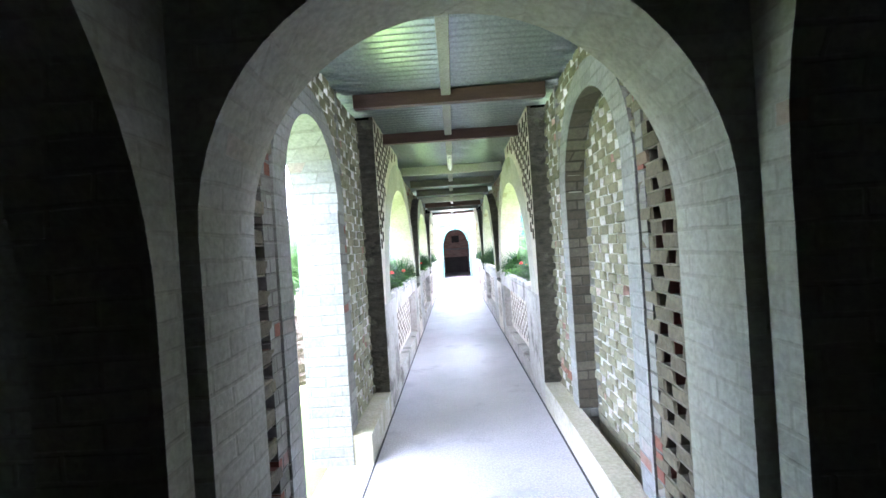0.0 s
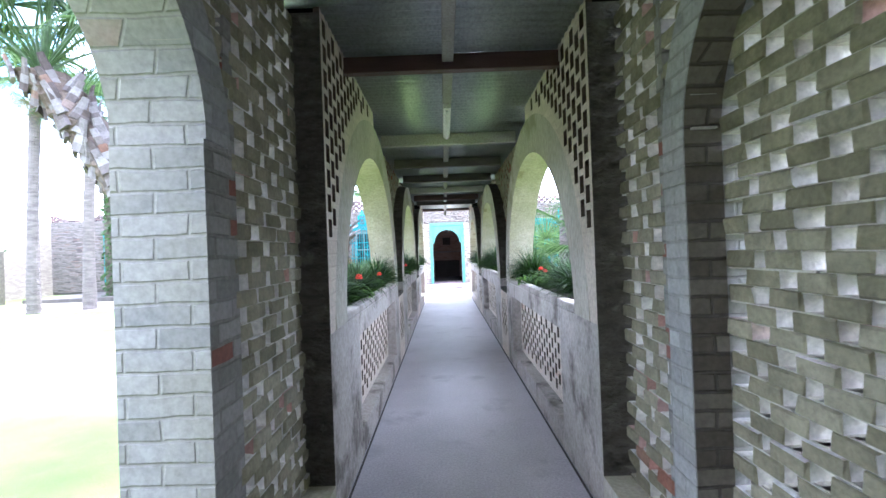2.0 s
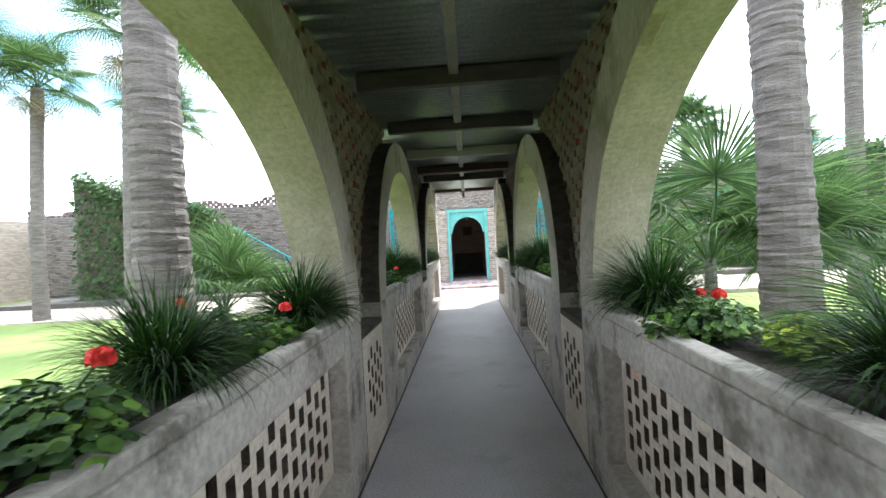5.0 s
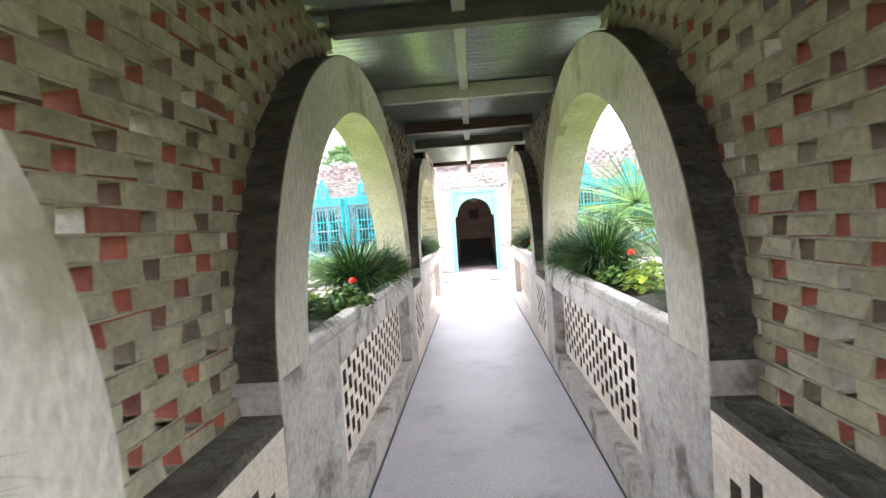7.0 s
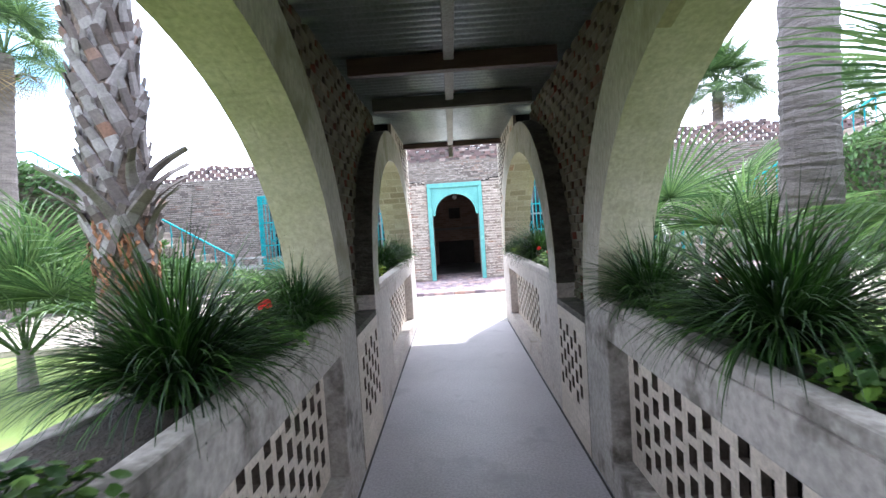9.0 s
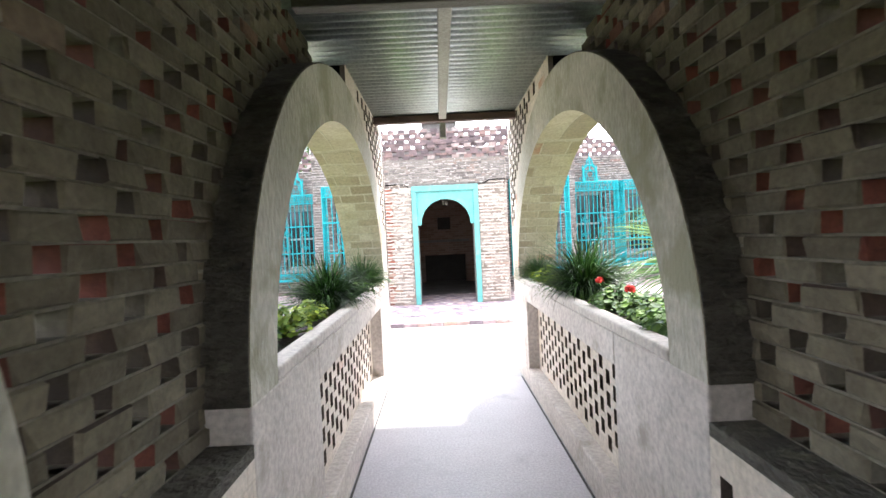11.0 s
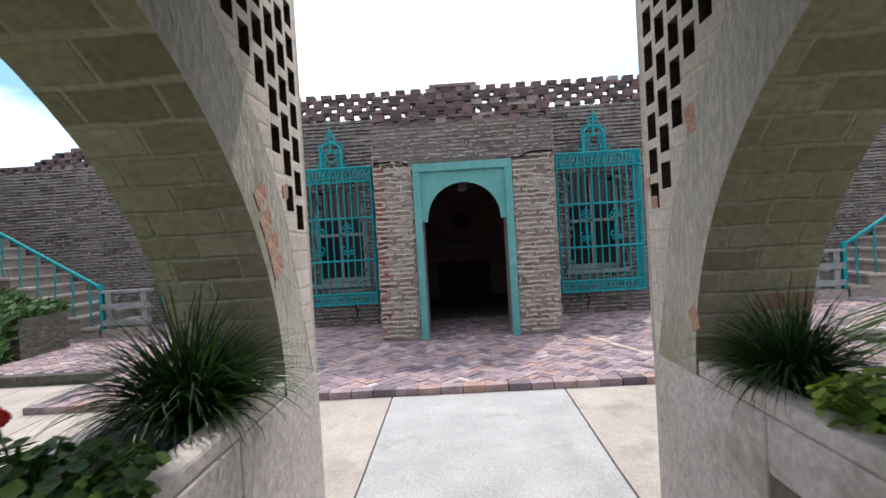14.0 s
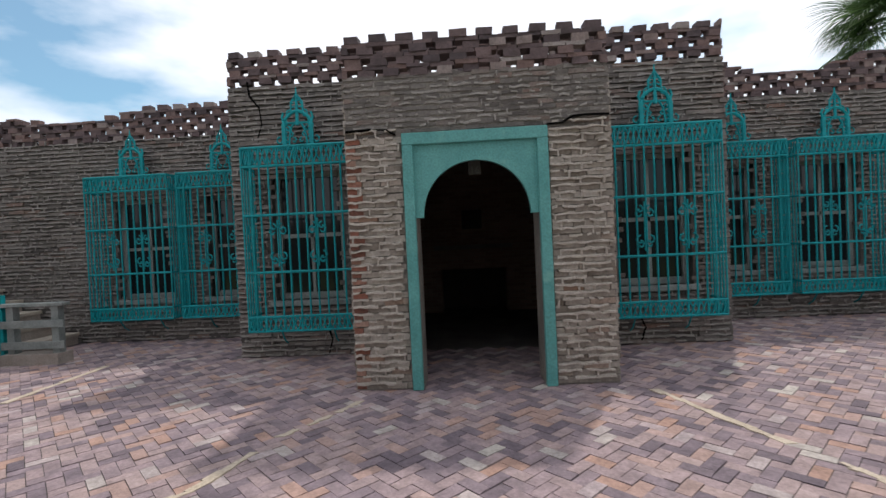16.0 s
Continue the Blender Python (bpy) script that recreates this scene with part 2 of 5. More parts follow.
def brick_mat(name, stops, fine=50.0, kind="ShaderNodeNewGeometry", rough=0.9, bd=0.008, cloud=None):
    m, N, L, b = base_mat(name, rough)
    o = N.new(kind)
    out = o.outputs["Random"] if kind == "ShaderNodeObjectInfo" else o.outputs["Random Per Island"]
    col = ramp(N, L, out, stops)
    geo = N.new("ShaderNodeNewGeometry")
    n1 = noise_node(N, L, 1.1, 4.0, vec=geo.outputs["Position"])
    n2 = noise_node(N, L, fine, 5.0, vec=geo.outputs["Position"])
    n3 = noise_node(N, L, 9.0, 4.0, vec=geo.outputs["Position"])
    if cloud:
        f = ramp(N, L, n1.outputs["Fac"], [(0.42, (0, 0, 0)), (0.62, (0.8, 0.8, 0.8))])
        col = mix(N, L, f, col, cloud)
    col = mix(N, L, 1.0, col, ramp(N, L, n3.outputs["Fac"], [(0.3, (0.7, 0.7, 0.7)), (0.7, (1.15, 1.15, 1.15))]), "MULTIPLY")
    col = mix(N, L, 1.0, col, ramp(N, L, n2.outputs["Fac"], [(0.3, (0.75, 0.75, 0.75)), (0.65, (1.08, 1.08, 1.08))]), "MULTIPLY")
    L.new(col, b.inputs["Base Color"])
    bump(N, L, b, [(n3.outputs["Fac"], 0.6, bd * 2), (n2.outputs["Fac"], 0.6, bd)])
    return m


FAC = [(0.0, (0.095, 0.08, 0.073)), (0.4, (0.165, 0.143, 0.13)), (0.8, (0.24, 0.208, 0.188)), (1.0, (0.20, 0.125, 0.10))]
FACTOP = [(0.0, (0.075, 0.055, 0.058)), (0.5, (0.145, 0.10, 0.10)), (0.8, (0.20, 0.125, 0.11)), (1.0, (0.30, 0.255, 0.24))]
PIER = [(0.0, (0.22, 0.18, 0.15)), (0.5, (0.33, 0.28, 0.24)), (0.93, (0.41, 0.36, 0.315)), (1.0, (0.28, 0.17, 0.12))]
PAVE = [(0.0, (0.15, 0.115, 0.135)), (0.25, (0.25, 0.19, 0.21)), (0.5, (0.325, 0.24, 0.245)), (0.72, (0.37, 0.275, 0.265)), (0.84, (0.41, 0.25, 0.195)), (0.92, (0.40, 0.32, 0.325)), (1.0, (0.47, 0.42, 0.375))]
M_FAC = brick_mat("facade_brick", FAC, cloud=(0.17, 0.15, 0.137))
M_FACTOP = brick_mat("parapet_red_brick", FACTOP)
M_PIER = brick_mat("pier_brick", PIER)
M_PIERO = brick_mat("pier_brick_single", PIER, kind="ShaderNodeObjectInfo")
M_PAVE = brick_mat("paving_brick", PAVE, bd=0.004)
M_PAVEO = brick_mat("paving_brick_single", PAVE, kind="ShaderNodeObjectInfo", bd=0.004)
M_QUOIN = brick_mat("red_quoin_brick", [(0.0, (0.15, 0.065, 0.047)), (0.6, (0.31, 0.12, 0.08)), (1.0, (0.36, 0.24, 0.19))], kind="ShaderNodeObjectInfo")


WOVEN = [(0.0, (0.19, 0.174, 0.11)), (0.5, (0.245, 0.225, 0.148)), (0.975, (0.30, 0.277, 0.195)), (1.0, (0.24, 0.105, 0.065))]
WOVENRED = [(0.0, (0.245, 0.223, 0.142)), (0.5, (0.285, 0.26, 0.172)), (0.95, (0.325, 0.297, 0.205)), (0.965, (0.22, 0.08, 0.052)), (1.0, (0.19, 0.062, 0.04))]
# Darker dim set; on the entrance strips it stands for low light.
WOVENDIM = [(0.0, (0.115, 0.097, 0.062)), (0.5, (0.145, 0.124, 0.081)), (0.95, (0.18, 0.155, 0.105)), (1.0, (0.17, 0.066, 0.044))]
CELL = [(0.0, (0.50, 0.475, 0.43)), (0.5, (0.64, 0.61, 0.58)), (0.9, (0.74, 0.71, 0.70)), (0.93, (0.46, 0.31, 0.28)), (1.0, (0.38, 0.20, 0.155))]
CELLRED = [(0.0, (0.30, 0.078, 0.042)), (0.4, (0.20, 0.055, 0.035)), (0.52, (0.10, 0.067, 0.045)), (0.7, (0.15, 0.12, 0.08)), (0.85, (0.32, 0.295, 0.22)), (1.0, (0.54, 0.50, 0.43))]
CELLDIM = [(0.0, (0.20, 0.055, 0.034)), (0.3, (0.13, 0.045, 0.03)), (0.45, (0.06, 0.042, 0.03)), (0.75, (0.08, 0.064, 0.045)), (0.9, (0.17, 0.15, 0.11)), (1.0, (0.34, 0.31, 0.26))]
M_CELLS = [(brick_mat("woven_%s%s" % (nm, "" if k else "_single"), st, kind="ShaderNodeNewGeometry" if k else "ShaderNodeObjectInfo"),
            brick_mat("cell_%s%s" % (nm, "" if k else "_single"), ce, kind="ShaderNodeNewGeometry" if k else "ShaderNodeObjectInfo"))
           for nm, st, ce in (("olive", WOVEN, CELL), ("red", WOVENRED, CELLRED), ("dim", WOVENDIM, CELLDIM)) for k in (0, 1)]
M_BEDDIM = simple("dim_bed_mortar", (0.10, 0.085, 0.06), (0.22, 0.195, 0.15), 6.0, 60, bs=0.7)
M_BEDMID = simple("olive_bed_mortar", (0.225, 0.205, 0.132), (0.30, 0.275, 0.185), 6.0, 60, bs=0.7)
M_BED = simple("pale_bed_mortar", (0.40, 0.375, 0.31), (0.56, 0.53, 0.46), 6.0, 60, bs=0.7)


# ---- mesh helpers ----
class Build:
    """Gathers corners and faces of one mesh."""

    def __init__(self):
        self.v, self.f = [], []

    def hexa(self, p):
        n = len(self.v)
        self.v += [tuple(q) for q in p]
        self.f += [(n, n + 3, n + 2, n + 1), (n + 4, n + 5, n + 6, n + 7), (n, n + 1, n + 5, n + 4), (n + 1, n + 2, n + 6, n + 5),
                   (n + 2, n + 3, n + 7, n + 6), (n + 3, n, n + 4, n + 7)]

    def box(self, x0, x1, y0, y1, z0, z1):
        x0, x1 = min(x0, x1), max(x0, x1)
        self.hexa([(x0, y0, z0), (x1, y0, z0), (x1, y1, z0), (x0, y1, z0), (x0, y0, z1), (x1, y0, z1), (x1, y1, z1), (x0, y1, z1)])

    def rough_box(self, x0, x1, y0, y1, z0, z1, j):
        self.box(x0, x1, y0, y1, z0, z1)
        for i in range(len(self.v) - 8, len(self.v)):
            self.v[i] = tuple(c + random.uniform(-j, j) for c in self.v[i])

    def slab_y(self, xa, xb, y0, y1, za, zb, ha, hb):
        """A piece between y0 and y1 whose underside goes from za to zb and top from ha to hb."""
        xa, xb = min(xa, xb), max(xa, xb)
        self.hexa([(xa, y0, za), (xb, y0, za), (xb, y1, zb), (xa, y1, zb), (xa, y0, ha), (xb, y0, ha), (xb, y1, hb), (xa, y1, hb)])

    def tube(self, pts, r, n=6, r1=None):
        """A round bar along points."""
        pts = [Vector(p) for p in pts]
        base = len(self.v)
        for i, p in enumerate(pts):
            d = (pts[min(i + 1, len(pts) - 1)] - pts[max(i - 1, 0)]).normalized()
            u = d.cross(Vector((0.3, 0.2, 0.93)) if abs(d.z) < 0.9 else Vector((1, 0, 0))).normalized()
            w = d.cross(u)
            rr = r if r1 is None else r + (r1 - r) * i / max(1, len(pts) - 1)
            for k in range(n):
                a = 2 * math.pi * k / n
                self.v.append(tuple(p + u * math.cos(a) * rr + w * math.sin(a) * rr))
        for i in range(len(pts) - 1):
            for k in range(n):
                a, c = base + i * n + k, base + i * n + (k + 1) % n
                self.f.append((a, c, c + n, a + n))
        self.f.append(tuple(base + k for k in reversed(range(n))))
        self.f.append(tuple(base + (len(pts) - 1) * n + k for k in range(n)))

    def mesh(self, name, material):
        me = bpy.data.meshes.new(name)
        me.from_pydata(self.v, [], self.f)
        me.materials.append(material)
        me.update()
        return me

    def done(self, name, material, parent=None, label="", smooth=False, bevel=0.0):
        me = self.mesh(name, material)
        if smooth:
            me.polygons.foreach_set("use_smooth", [True] * len(me.polygons))
        ob = new(name, me)
        if parent:
            ob.parent = parent
        if label:
            ob["label"] = label
        if bevel:
            md = ob.modifiers.new("bevel", "BEVEL")
            md.width = bevel
            md.segments = 2
            md.limit_method = "ANGLE"
        return ob


def structure(ob, label, category):
    return tagged(ob, label, category, kind="structure")


def thing(name, label, category, group="", at=(0, 0, 0)):
    ob = new(name)
    ob.empty_display_size = 0.1
    ob.location = at
    return tagged(ob, label, category, group)


# ---- plan ----
XI, XR, XO = 0.665, 0.80, 0.935        # inner face, recessed face, outer face of the corridor walls
CEN = (7.35, 11.345, 15.49)            # middles of the planter arches
AA, AB, AZ = 1.375, 1.20, 0.95         # half width, rise and springing of the arches
AK = (1.375, 1.375, 1.53)              # half widths of the three arches
RK = (1.66, 1.66, 1.76)                # half widths to the outer edge of the arch bands
RB = 1.50                              # rise to that edge
OK = (0.935, 0.935, 1.02)              # outer face at each arch
ZC = 2.56                              # underside of the roof sheets
PAR = 1.0                              # parapet top
END = 17.36                            # end of the corridor walls
FLE = 17.05                            # end of the corridor floor
YS = 5.56                              # where the first bay's recess ends


def ell(y, yc, a, b):
    u = (y - yc) / a
    return AZ + b * math.sqrt(max(0.0, 1 - u * u))


def perforated(B, x0, x1, y0, y1, zlo, zhi, ok=lambda y, z: True, col=0.10, hw=0.058, hh=0.08, pitch=0.128, zb=0.03, first=0.04):
    """A screen of small upright holes in staggered columns."""
    n = max(1, int((y1 - y0 - first) / col))
    cuts = [y0, y0 + first]
    for i in range(n):
        cuts += [y0 + first + i * col + hw, y0 + first + (i + 1) * col]
    cuts[-1] = y1
    for i in range(len(cuts) - 1):
        a, c = cuts[i], cuts[i + 1]
        if c - a < 1e-4:
            continue
        if i % 2 == 0:
            k = max(1, int((c - a) / 0.05))
            for q in range(k):
                ya, yb = a + (c - a) * q / k, a + (c - a) * (q + 1) / k
                B.slab_y(x0, x1, ya, yb, zlo(ya), zlo(yb), zhi, zhi)
            continue
        z = zb + (0.5 * pitch if (i // 2) % 2 else 0.0)
        la, lb = zlo(a), zlo(c)
        while z + hh < zhi - 0.03:
            if z > max(zlo(a), zlo(c)) + 0.03 and ok(0.5 * (a + c), z):
                B.slab_y(x0, x1, a, c, la, lb, z, z)
                la = lb = z + hh
            z += pitch
        B.slab_y(x0, x1, a, c, la, lb, zhi, zhi)


def brick_shape(B, cx, cy, cz, hx, hy, hz, ease, uneven, s):
    """One brick with eased, uneven edges on the face that looks into the corridor."""
    n = len(B.v)
    u = lambda: random.uniform(-uneven, uneven)
    for x, e in ((hx, 0.0), (-hx + ease, 0.0), (-hx, ease)):
        for a, c in ((-1, -1), (1, -1), (1, 1), (-1, 1)):
            B.v.append((cx + s * (x + (u() if e else 0)), cy + a * (hy - e) + u(), cz + c * (hz - e * 0.8) + (u() * 0.5 if e else 0)))
    B.f.append((n, n + 1, n + 2, n + 3))
    for r in (0, 4):
        for k in range(4):
            a, c = n + r + k, n + r + (k + 1) % 4
            B.f.append((a, c, c + 4, a + 4))
    B.f.append((n + 8, n + 11, n + 10, n + 9))


def two_sided(me, face, inner):
    """The corridor face takes one material, the sides in the gaps another."""
    me.materials.clear()
    me.materials.append(face)
    me.materials.append(inner)
    for f in me.polygons:
        f.material_index = 0 if abs(f.normal.x) > 0.45 else 1


def woven_screen(parent, s, xface, thick, y0, y1, z0, z1, inside, look_of, limit, course=0.060, pitch=0.225, gap=0.074, uneven=0.005):
    """Open brickwork: bricks laid with gaps between them, each course half a step on; mortar beds between the courses."""
    single, many = M_CELLS[2 * look_of], M_CELLS[2 * look_of + 1]
    meshes = []
    for i in range(8):
        b = Build()
        brick_shape(b, 0, 0, 0, thick / 2, (pitch - gap) / 2 * random.uniform(0.95, 1.06), course * 0.492, 0.008, uneven, s)
        me = b.mesh("brick", single[0])
        two_sided(me, *single)
        meshes.append(me)
    rest, bed, made, row, z = Build(), Build(), 0, 0, z0
    flush = look_of > 0      # joints smeared over with mortar
    while z < z1:
        y = y0 + (pitch / 2 if row % 2 else 0.0)
        while y < y1:
            if inside(y, z):
                x = s * (xface + thick / 2 + random.uniform(-0.004, 0.003) * (1 if flush else 2))
                yy, zz = y + random.uniform(-0.008, 0.008), z + random.uniform(-0.002, 0.002)
                if made < limit:
                    o = new("brick", random.choice(meshes))
                    o.parent = parent
                    o.location = (x, yy, zz)
                    o.rotation_euler = (random.uniform(-0.025, 0.025), 0, random.uniform(-0.03, 0.03))
                    made += 1
                else:
                    brick_shape(rest, x, yy, zz, thick / 2, (pitch - gap) / 2 * random.uniform(0.93, 1.07), course * 0.492, 0.008, uneven, s)
                d = random.uniform(0.002, 0.005) if flush else random.uniform(0.006, 0.014)
                bed.box(s * (xface + d), s * (xface + thick - 0.01), y - pitch / 2 - 0.012, y + pitch / 2 + 0.012, z - course / 2 - 0.004, z - course / 2 + 0.003)
            y += pitch
        z += course
        row += 1
    if rest.v:
        o = rest.done("bricks", many[0], parent)
        two_sided(o.data, *many)
        tagged(o, kind="stuff")
    tagged(bed.done("mortar_beds", (M_BED, M_BEDMID, M_BEDDIM)[look_of], parent, "pale mortar beds between the open courses"), kind="stuff")


# ---- ground, corridor floor, path and terrace ----
g = Build()
g.box(-400, 400, -400, 400, -0.6, -0.10)
structure(g.done("ground", M_GRASS), "green courtyard lawn reaching away under the palms", "ground")
g = Build()
g.box(-XI - 0.3, XI + 0.3, -3.0, FLE, -0.3, 0.0)
structure(g.done("floor", M_FLOOR), "worn grey concrete corridor floor with stains", "floor")
g = Build()
ya = FLE + 0.006
for xa, xb in ((-7.4, -3.9), (-3.885, -0.751), (-0.737, 0.803), (0.817, 3.9), (3.915, 7.4)):
    g.box(xa, xb, ya, 18.4, -0.3, -0.004)
    g.slab_y(xa, xb, 18.4, 19.74, -0.3, -0.3, -0.004, 0.035)
path = structure(g.done("path", M_SLAB), "tan and grey concrete path slabs before the brick terrace", "path")
path.data.materials.append(M_SLABGREY)
for f in path.data.polygons:
    f.material_index = 1 if abs(f.center.x - 0.03) < 0.8 else 0

g = Build()
for s in (-1, 1):
    g.box(s * (XI - 0.016), s * (XI - 0.003), 2.96, FLE, -0.01, 0.003)
structure(g.done("floor_joint", M_DARK), "dark crack between floor and walls", "joint")

# ---- corridor walls ----
def arch_band(B, s, yc, a, b, a2, b2, xa, xb, top, z0=AZ, n=44):
    """The band round an arch, through the wall."""
    for i in range(n):
        t0, t1 = math.pi * i / n, math.pi * (i + 1) / n
        p = []
        for x in (xa, xb):
            for t, aa, bb in ((t0, a, b), (t1, a, b), (t1, a2, b2), (t0, a2, b2)):
                p.append((s * x, yc - aa * math.cos(t), min(top, z0 + bb * math.sin(t))))
        B.hexa(p)


def corridor_wall(s, name, label):
    solid = Build()      # plaster faces and arch bands
    back = Build()       # recessed faces
    gloom = Build()      # shade-coloured strips beside the entrance arch, dark ledges
    flank = Build()      # grey brick beside the doorway
    screen = Build()     # pierced parts
    lattice = Build()    # parapets
    lattice2 = Build()   # parapets under the last arch
    for k, yc in enumerate(CEN):
        RA = RK[k]
        arch_band(solid, s, yc, AK[k], AB, RA, RB, XI, OK[k], ZC + 0.05)
        # parapet under the arch, with its sunk pierced panel
        p0, p1 = yc - 1.0, yc + (1.27 if k < 2 else 1.19)
        y0, y1 = (YS if k == 0 else yc - RA), (END if k == 2 else yc + RA)
        low = lattice2 if k == 2 else lattice
        low.box(s * XI, s * XO, y0, p0, 0, AZ)
        low.box(s * XI, s * OK[k], p1, y1, 0, AZ)
        low.box(s * XI, s * XO, p0, p1, 0, 0.18)
        low.box(s * XI, s * XO, p0, p1, 0.80, AZ)
        perforated(screen, s * (XI + 0.10), s * (XI + 0.13), p0, p1, lambda y: 0.18, 0.80, col=0.105, hw=0.060, hh=0.080, pitch=0.12, zb=0.05)
    # spandrels beside the arches
    def over(k, y, low=0.0):
        return ell(y, CEN[k], RK[k], RB) if abs(y - CEN[k]) < RK[k] else low

    perforated(screen, s * XI, s * (XI + 0.032), YS, CEN[0], lambda y: min(ZC, over(0, y, AZ)), ZC + 0.03,
               ok=lambda y, z: z > 1.40 and z > over(0, y) + 0.02, hw=0.072, hh=0.092)
    perforated(screen, s * XI, s * (XI + 0.032), CEN[2], END - 0.028, lambda y: min(ZC, over(2, y, AZ)), ZC + 0.03,
               ok=lambda y, z: 1.45 < z and y < END - 0.05, hw=0.072, hh=0.092)
    solid.box(s * XI, s * OK[2], END - 0.028, END, AZ, ZC + 0.03)
    solid.box(s * (XI + 0.0015), s * (XI + 0.03), CEN[2] + RK[2] - 0.06, END - 0.02, AZ - 0.02, 1.42)
    # Near-black backing paints the shade seen inside the holes.
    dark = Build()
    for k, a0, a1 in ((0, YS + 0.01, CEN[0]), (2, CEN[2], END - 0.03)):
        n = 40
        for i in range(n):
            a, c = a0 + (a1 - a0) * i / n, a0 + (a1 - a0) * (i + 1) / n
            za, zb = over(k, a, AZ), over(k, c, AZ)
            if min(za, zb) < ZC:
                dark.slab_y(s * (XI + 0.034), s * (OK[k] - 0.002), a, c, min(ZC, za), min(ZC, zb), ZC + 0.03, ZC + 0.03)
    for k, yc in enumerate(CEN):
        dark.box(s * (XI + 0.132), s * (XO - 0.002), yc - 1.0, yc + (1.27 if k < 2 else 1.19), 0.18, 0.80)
    # recessed walls between the arches, lower blocks with a small pierced field
    for k in (0, 1):
        ya, yb = CEN[k] + RK[k], CEN[k + 1] - RK[k + 1]
        perforated(screen, s * XI, s * (XI + 0.032), ya, yb, lambda y: 0.0, 0.80, ok=lambda y, z: 0.2 < z < 0.72, first=0.12, zb=0.05)
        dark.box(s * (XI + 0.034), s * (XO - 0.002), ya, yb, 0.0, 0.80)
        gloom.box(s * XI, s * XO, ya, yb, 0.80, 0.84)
    # first bay: recessed wall with a doorway or a blind arch
    d0, d1, dz, dr = (3.64, 4.62, 1.71, 0.49) if s < 0 else (3.75, 4.90, 1.72, 0.575)
    xo = XR + 0.28
    bare = Build()
    fl = d1 + 0.22
    back.box(s * XR, s * (XR + 0.11), fl, YS + 0.02, 0.0, 0.21)
    flank.box(s * XR, s * xo, d1 + 0.16, fl, 0.0, ZC + 0.05)
    yg = 3.37 if s < 0 else 3.52
    flank.box(s * XR, s * xo, yg, d0 - 0.16, 0.0, ZC + 0.05)
    # Foot of the entrance strip, coloured dark for the shade on it.
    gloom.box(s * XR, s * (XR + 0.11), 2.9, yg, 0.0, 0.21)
    # Block added behind the strip to keep daylight out of its gaps.
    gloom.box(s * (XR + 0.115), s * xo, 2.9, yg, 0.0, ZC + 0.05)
    yc = 0.5 * (d0 + d1)
    bare.box(s * (XR - 0.012), s * xo, d0 - 0.16, d0, 0.0, dz)
    (bare if s > 0 else flank).box(s * (XR - (0.012 if s > 0 else 0.003)), s * xo, d1, d1 + 0.16, 0.0, dz)
    if s < 0:
        bare.box(s * (XR - 0.006), s * xo, d1 - 0.006, d1 - 0.001, 0.0, dz)
    n = 28
    for i in range(n):
        t0, t1 = math.pi * i / n, math.pi * (i + 1) / n
        p = []
        for x in (XR - 0.012, xo):
            for t, r in ((t0, dr), (t1, dr), (t1, dr + 0.16), (t0, dr + 0.16)):
                p.append((s * x, yc - r * math.cos(t), dz + r * math.sin(t)))
        bare.hexa(p)
    if s > 0:
        back.box(XR + 0.125, XR + 0.235, d0 - 0.05, d1 + 0.05, 0.0, 0.17)
    # low kerb at the foot of the recess
    if s < 0:
        solid.box(s * XI, s * XR, 3.1, d0, 0.0, 0.2)
        solid.box(s * XI, s * XR, d1, YS, 0.0, 0.2)
    else:
        solid.box(s * XI, s * XR, 3.1, YS, 0.0, 0.2)
    wall = structure(solid.done(name, M_LIME), label, "wall")
    wall.data.materials.append(M_BAND)
    wall.data.materials.append(M_LIMEWORN)
    for f in wall.data.polygons:
        f.material_index = 1 if abs(f.normal.x) > 0.7 else 2 if f.center.y > 13.7 else 0
    back.done("screen_foot", M_BACK, wall, "rough olive brick foot of the open screen")
    gloom.done("dark_strip", M_DARKSTEP, wall, "entrance strips coloured for shade, and dark mossy ledges")
    flank.done("brick_flank", M_FLANK, wall, "grey worn brick beside the arch with a few red bricks")
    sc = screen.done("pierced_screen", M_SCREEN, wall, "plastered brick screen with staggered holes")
    sc.data.materials.append(M_HOLESHADE)
    # Hole sides get a dark colour that paints in their shade.
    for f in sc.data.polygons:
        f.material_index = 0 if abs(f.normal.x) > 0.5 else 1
    lattice.done("parapet", M_PLASTER, wall, "weathered grey plaster parapet", bevel=0.008)
    lattice2.done("parapet", M_PLASTER2, wall, "pale buff plaster parapet", bevel=0.008)
    dark.done("backing", M_HOLLOW, wall, "near-black sheet standing for the shade behind the pierced brick")
    if s > 0:
        jamb = Build()
        for ya in (d0, d1 - 0.004):
            jamb.box(XR - 0.008, XR + 0.125, ya, ya + 0.004, 0.2, dz)
        n = 28
        for i in range(n):
            t0, t1 = math.pi * i / n, math.pi * (i + 1) / n
            q = []
            for x in (XR - 0.008, XR + 0.125):
                for t, r in ((t0, dr - 0.004), (t1, dr - 0.004), (t1, dr + 0.001), (t0, dr + 0.001)):
                    q.append((x, yc - r * math.cos(t), dz + r * math.sin(t)))
            jamb.hexa(q)
        jamb.done("jamb", M_JAMB, wall, "dark brown brick jamb of the blind arch")
    bare.done("doorway_surround", M_LIMEBARE, wall, "worn whitewashed brick arch surround")
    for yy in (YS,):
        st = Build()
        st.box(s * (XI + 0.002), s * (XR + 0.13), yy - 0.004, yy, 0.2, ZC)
        st.done("reveal", M_DARKSTEP, wall, "dark mottled side of the step in the wall")
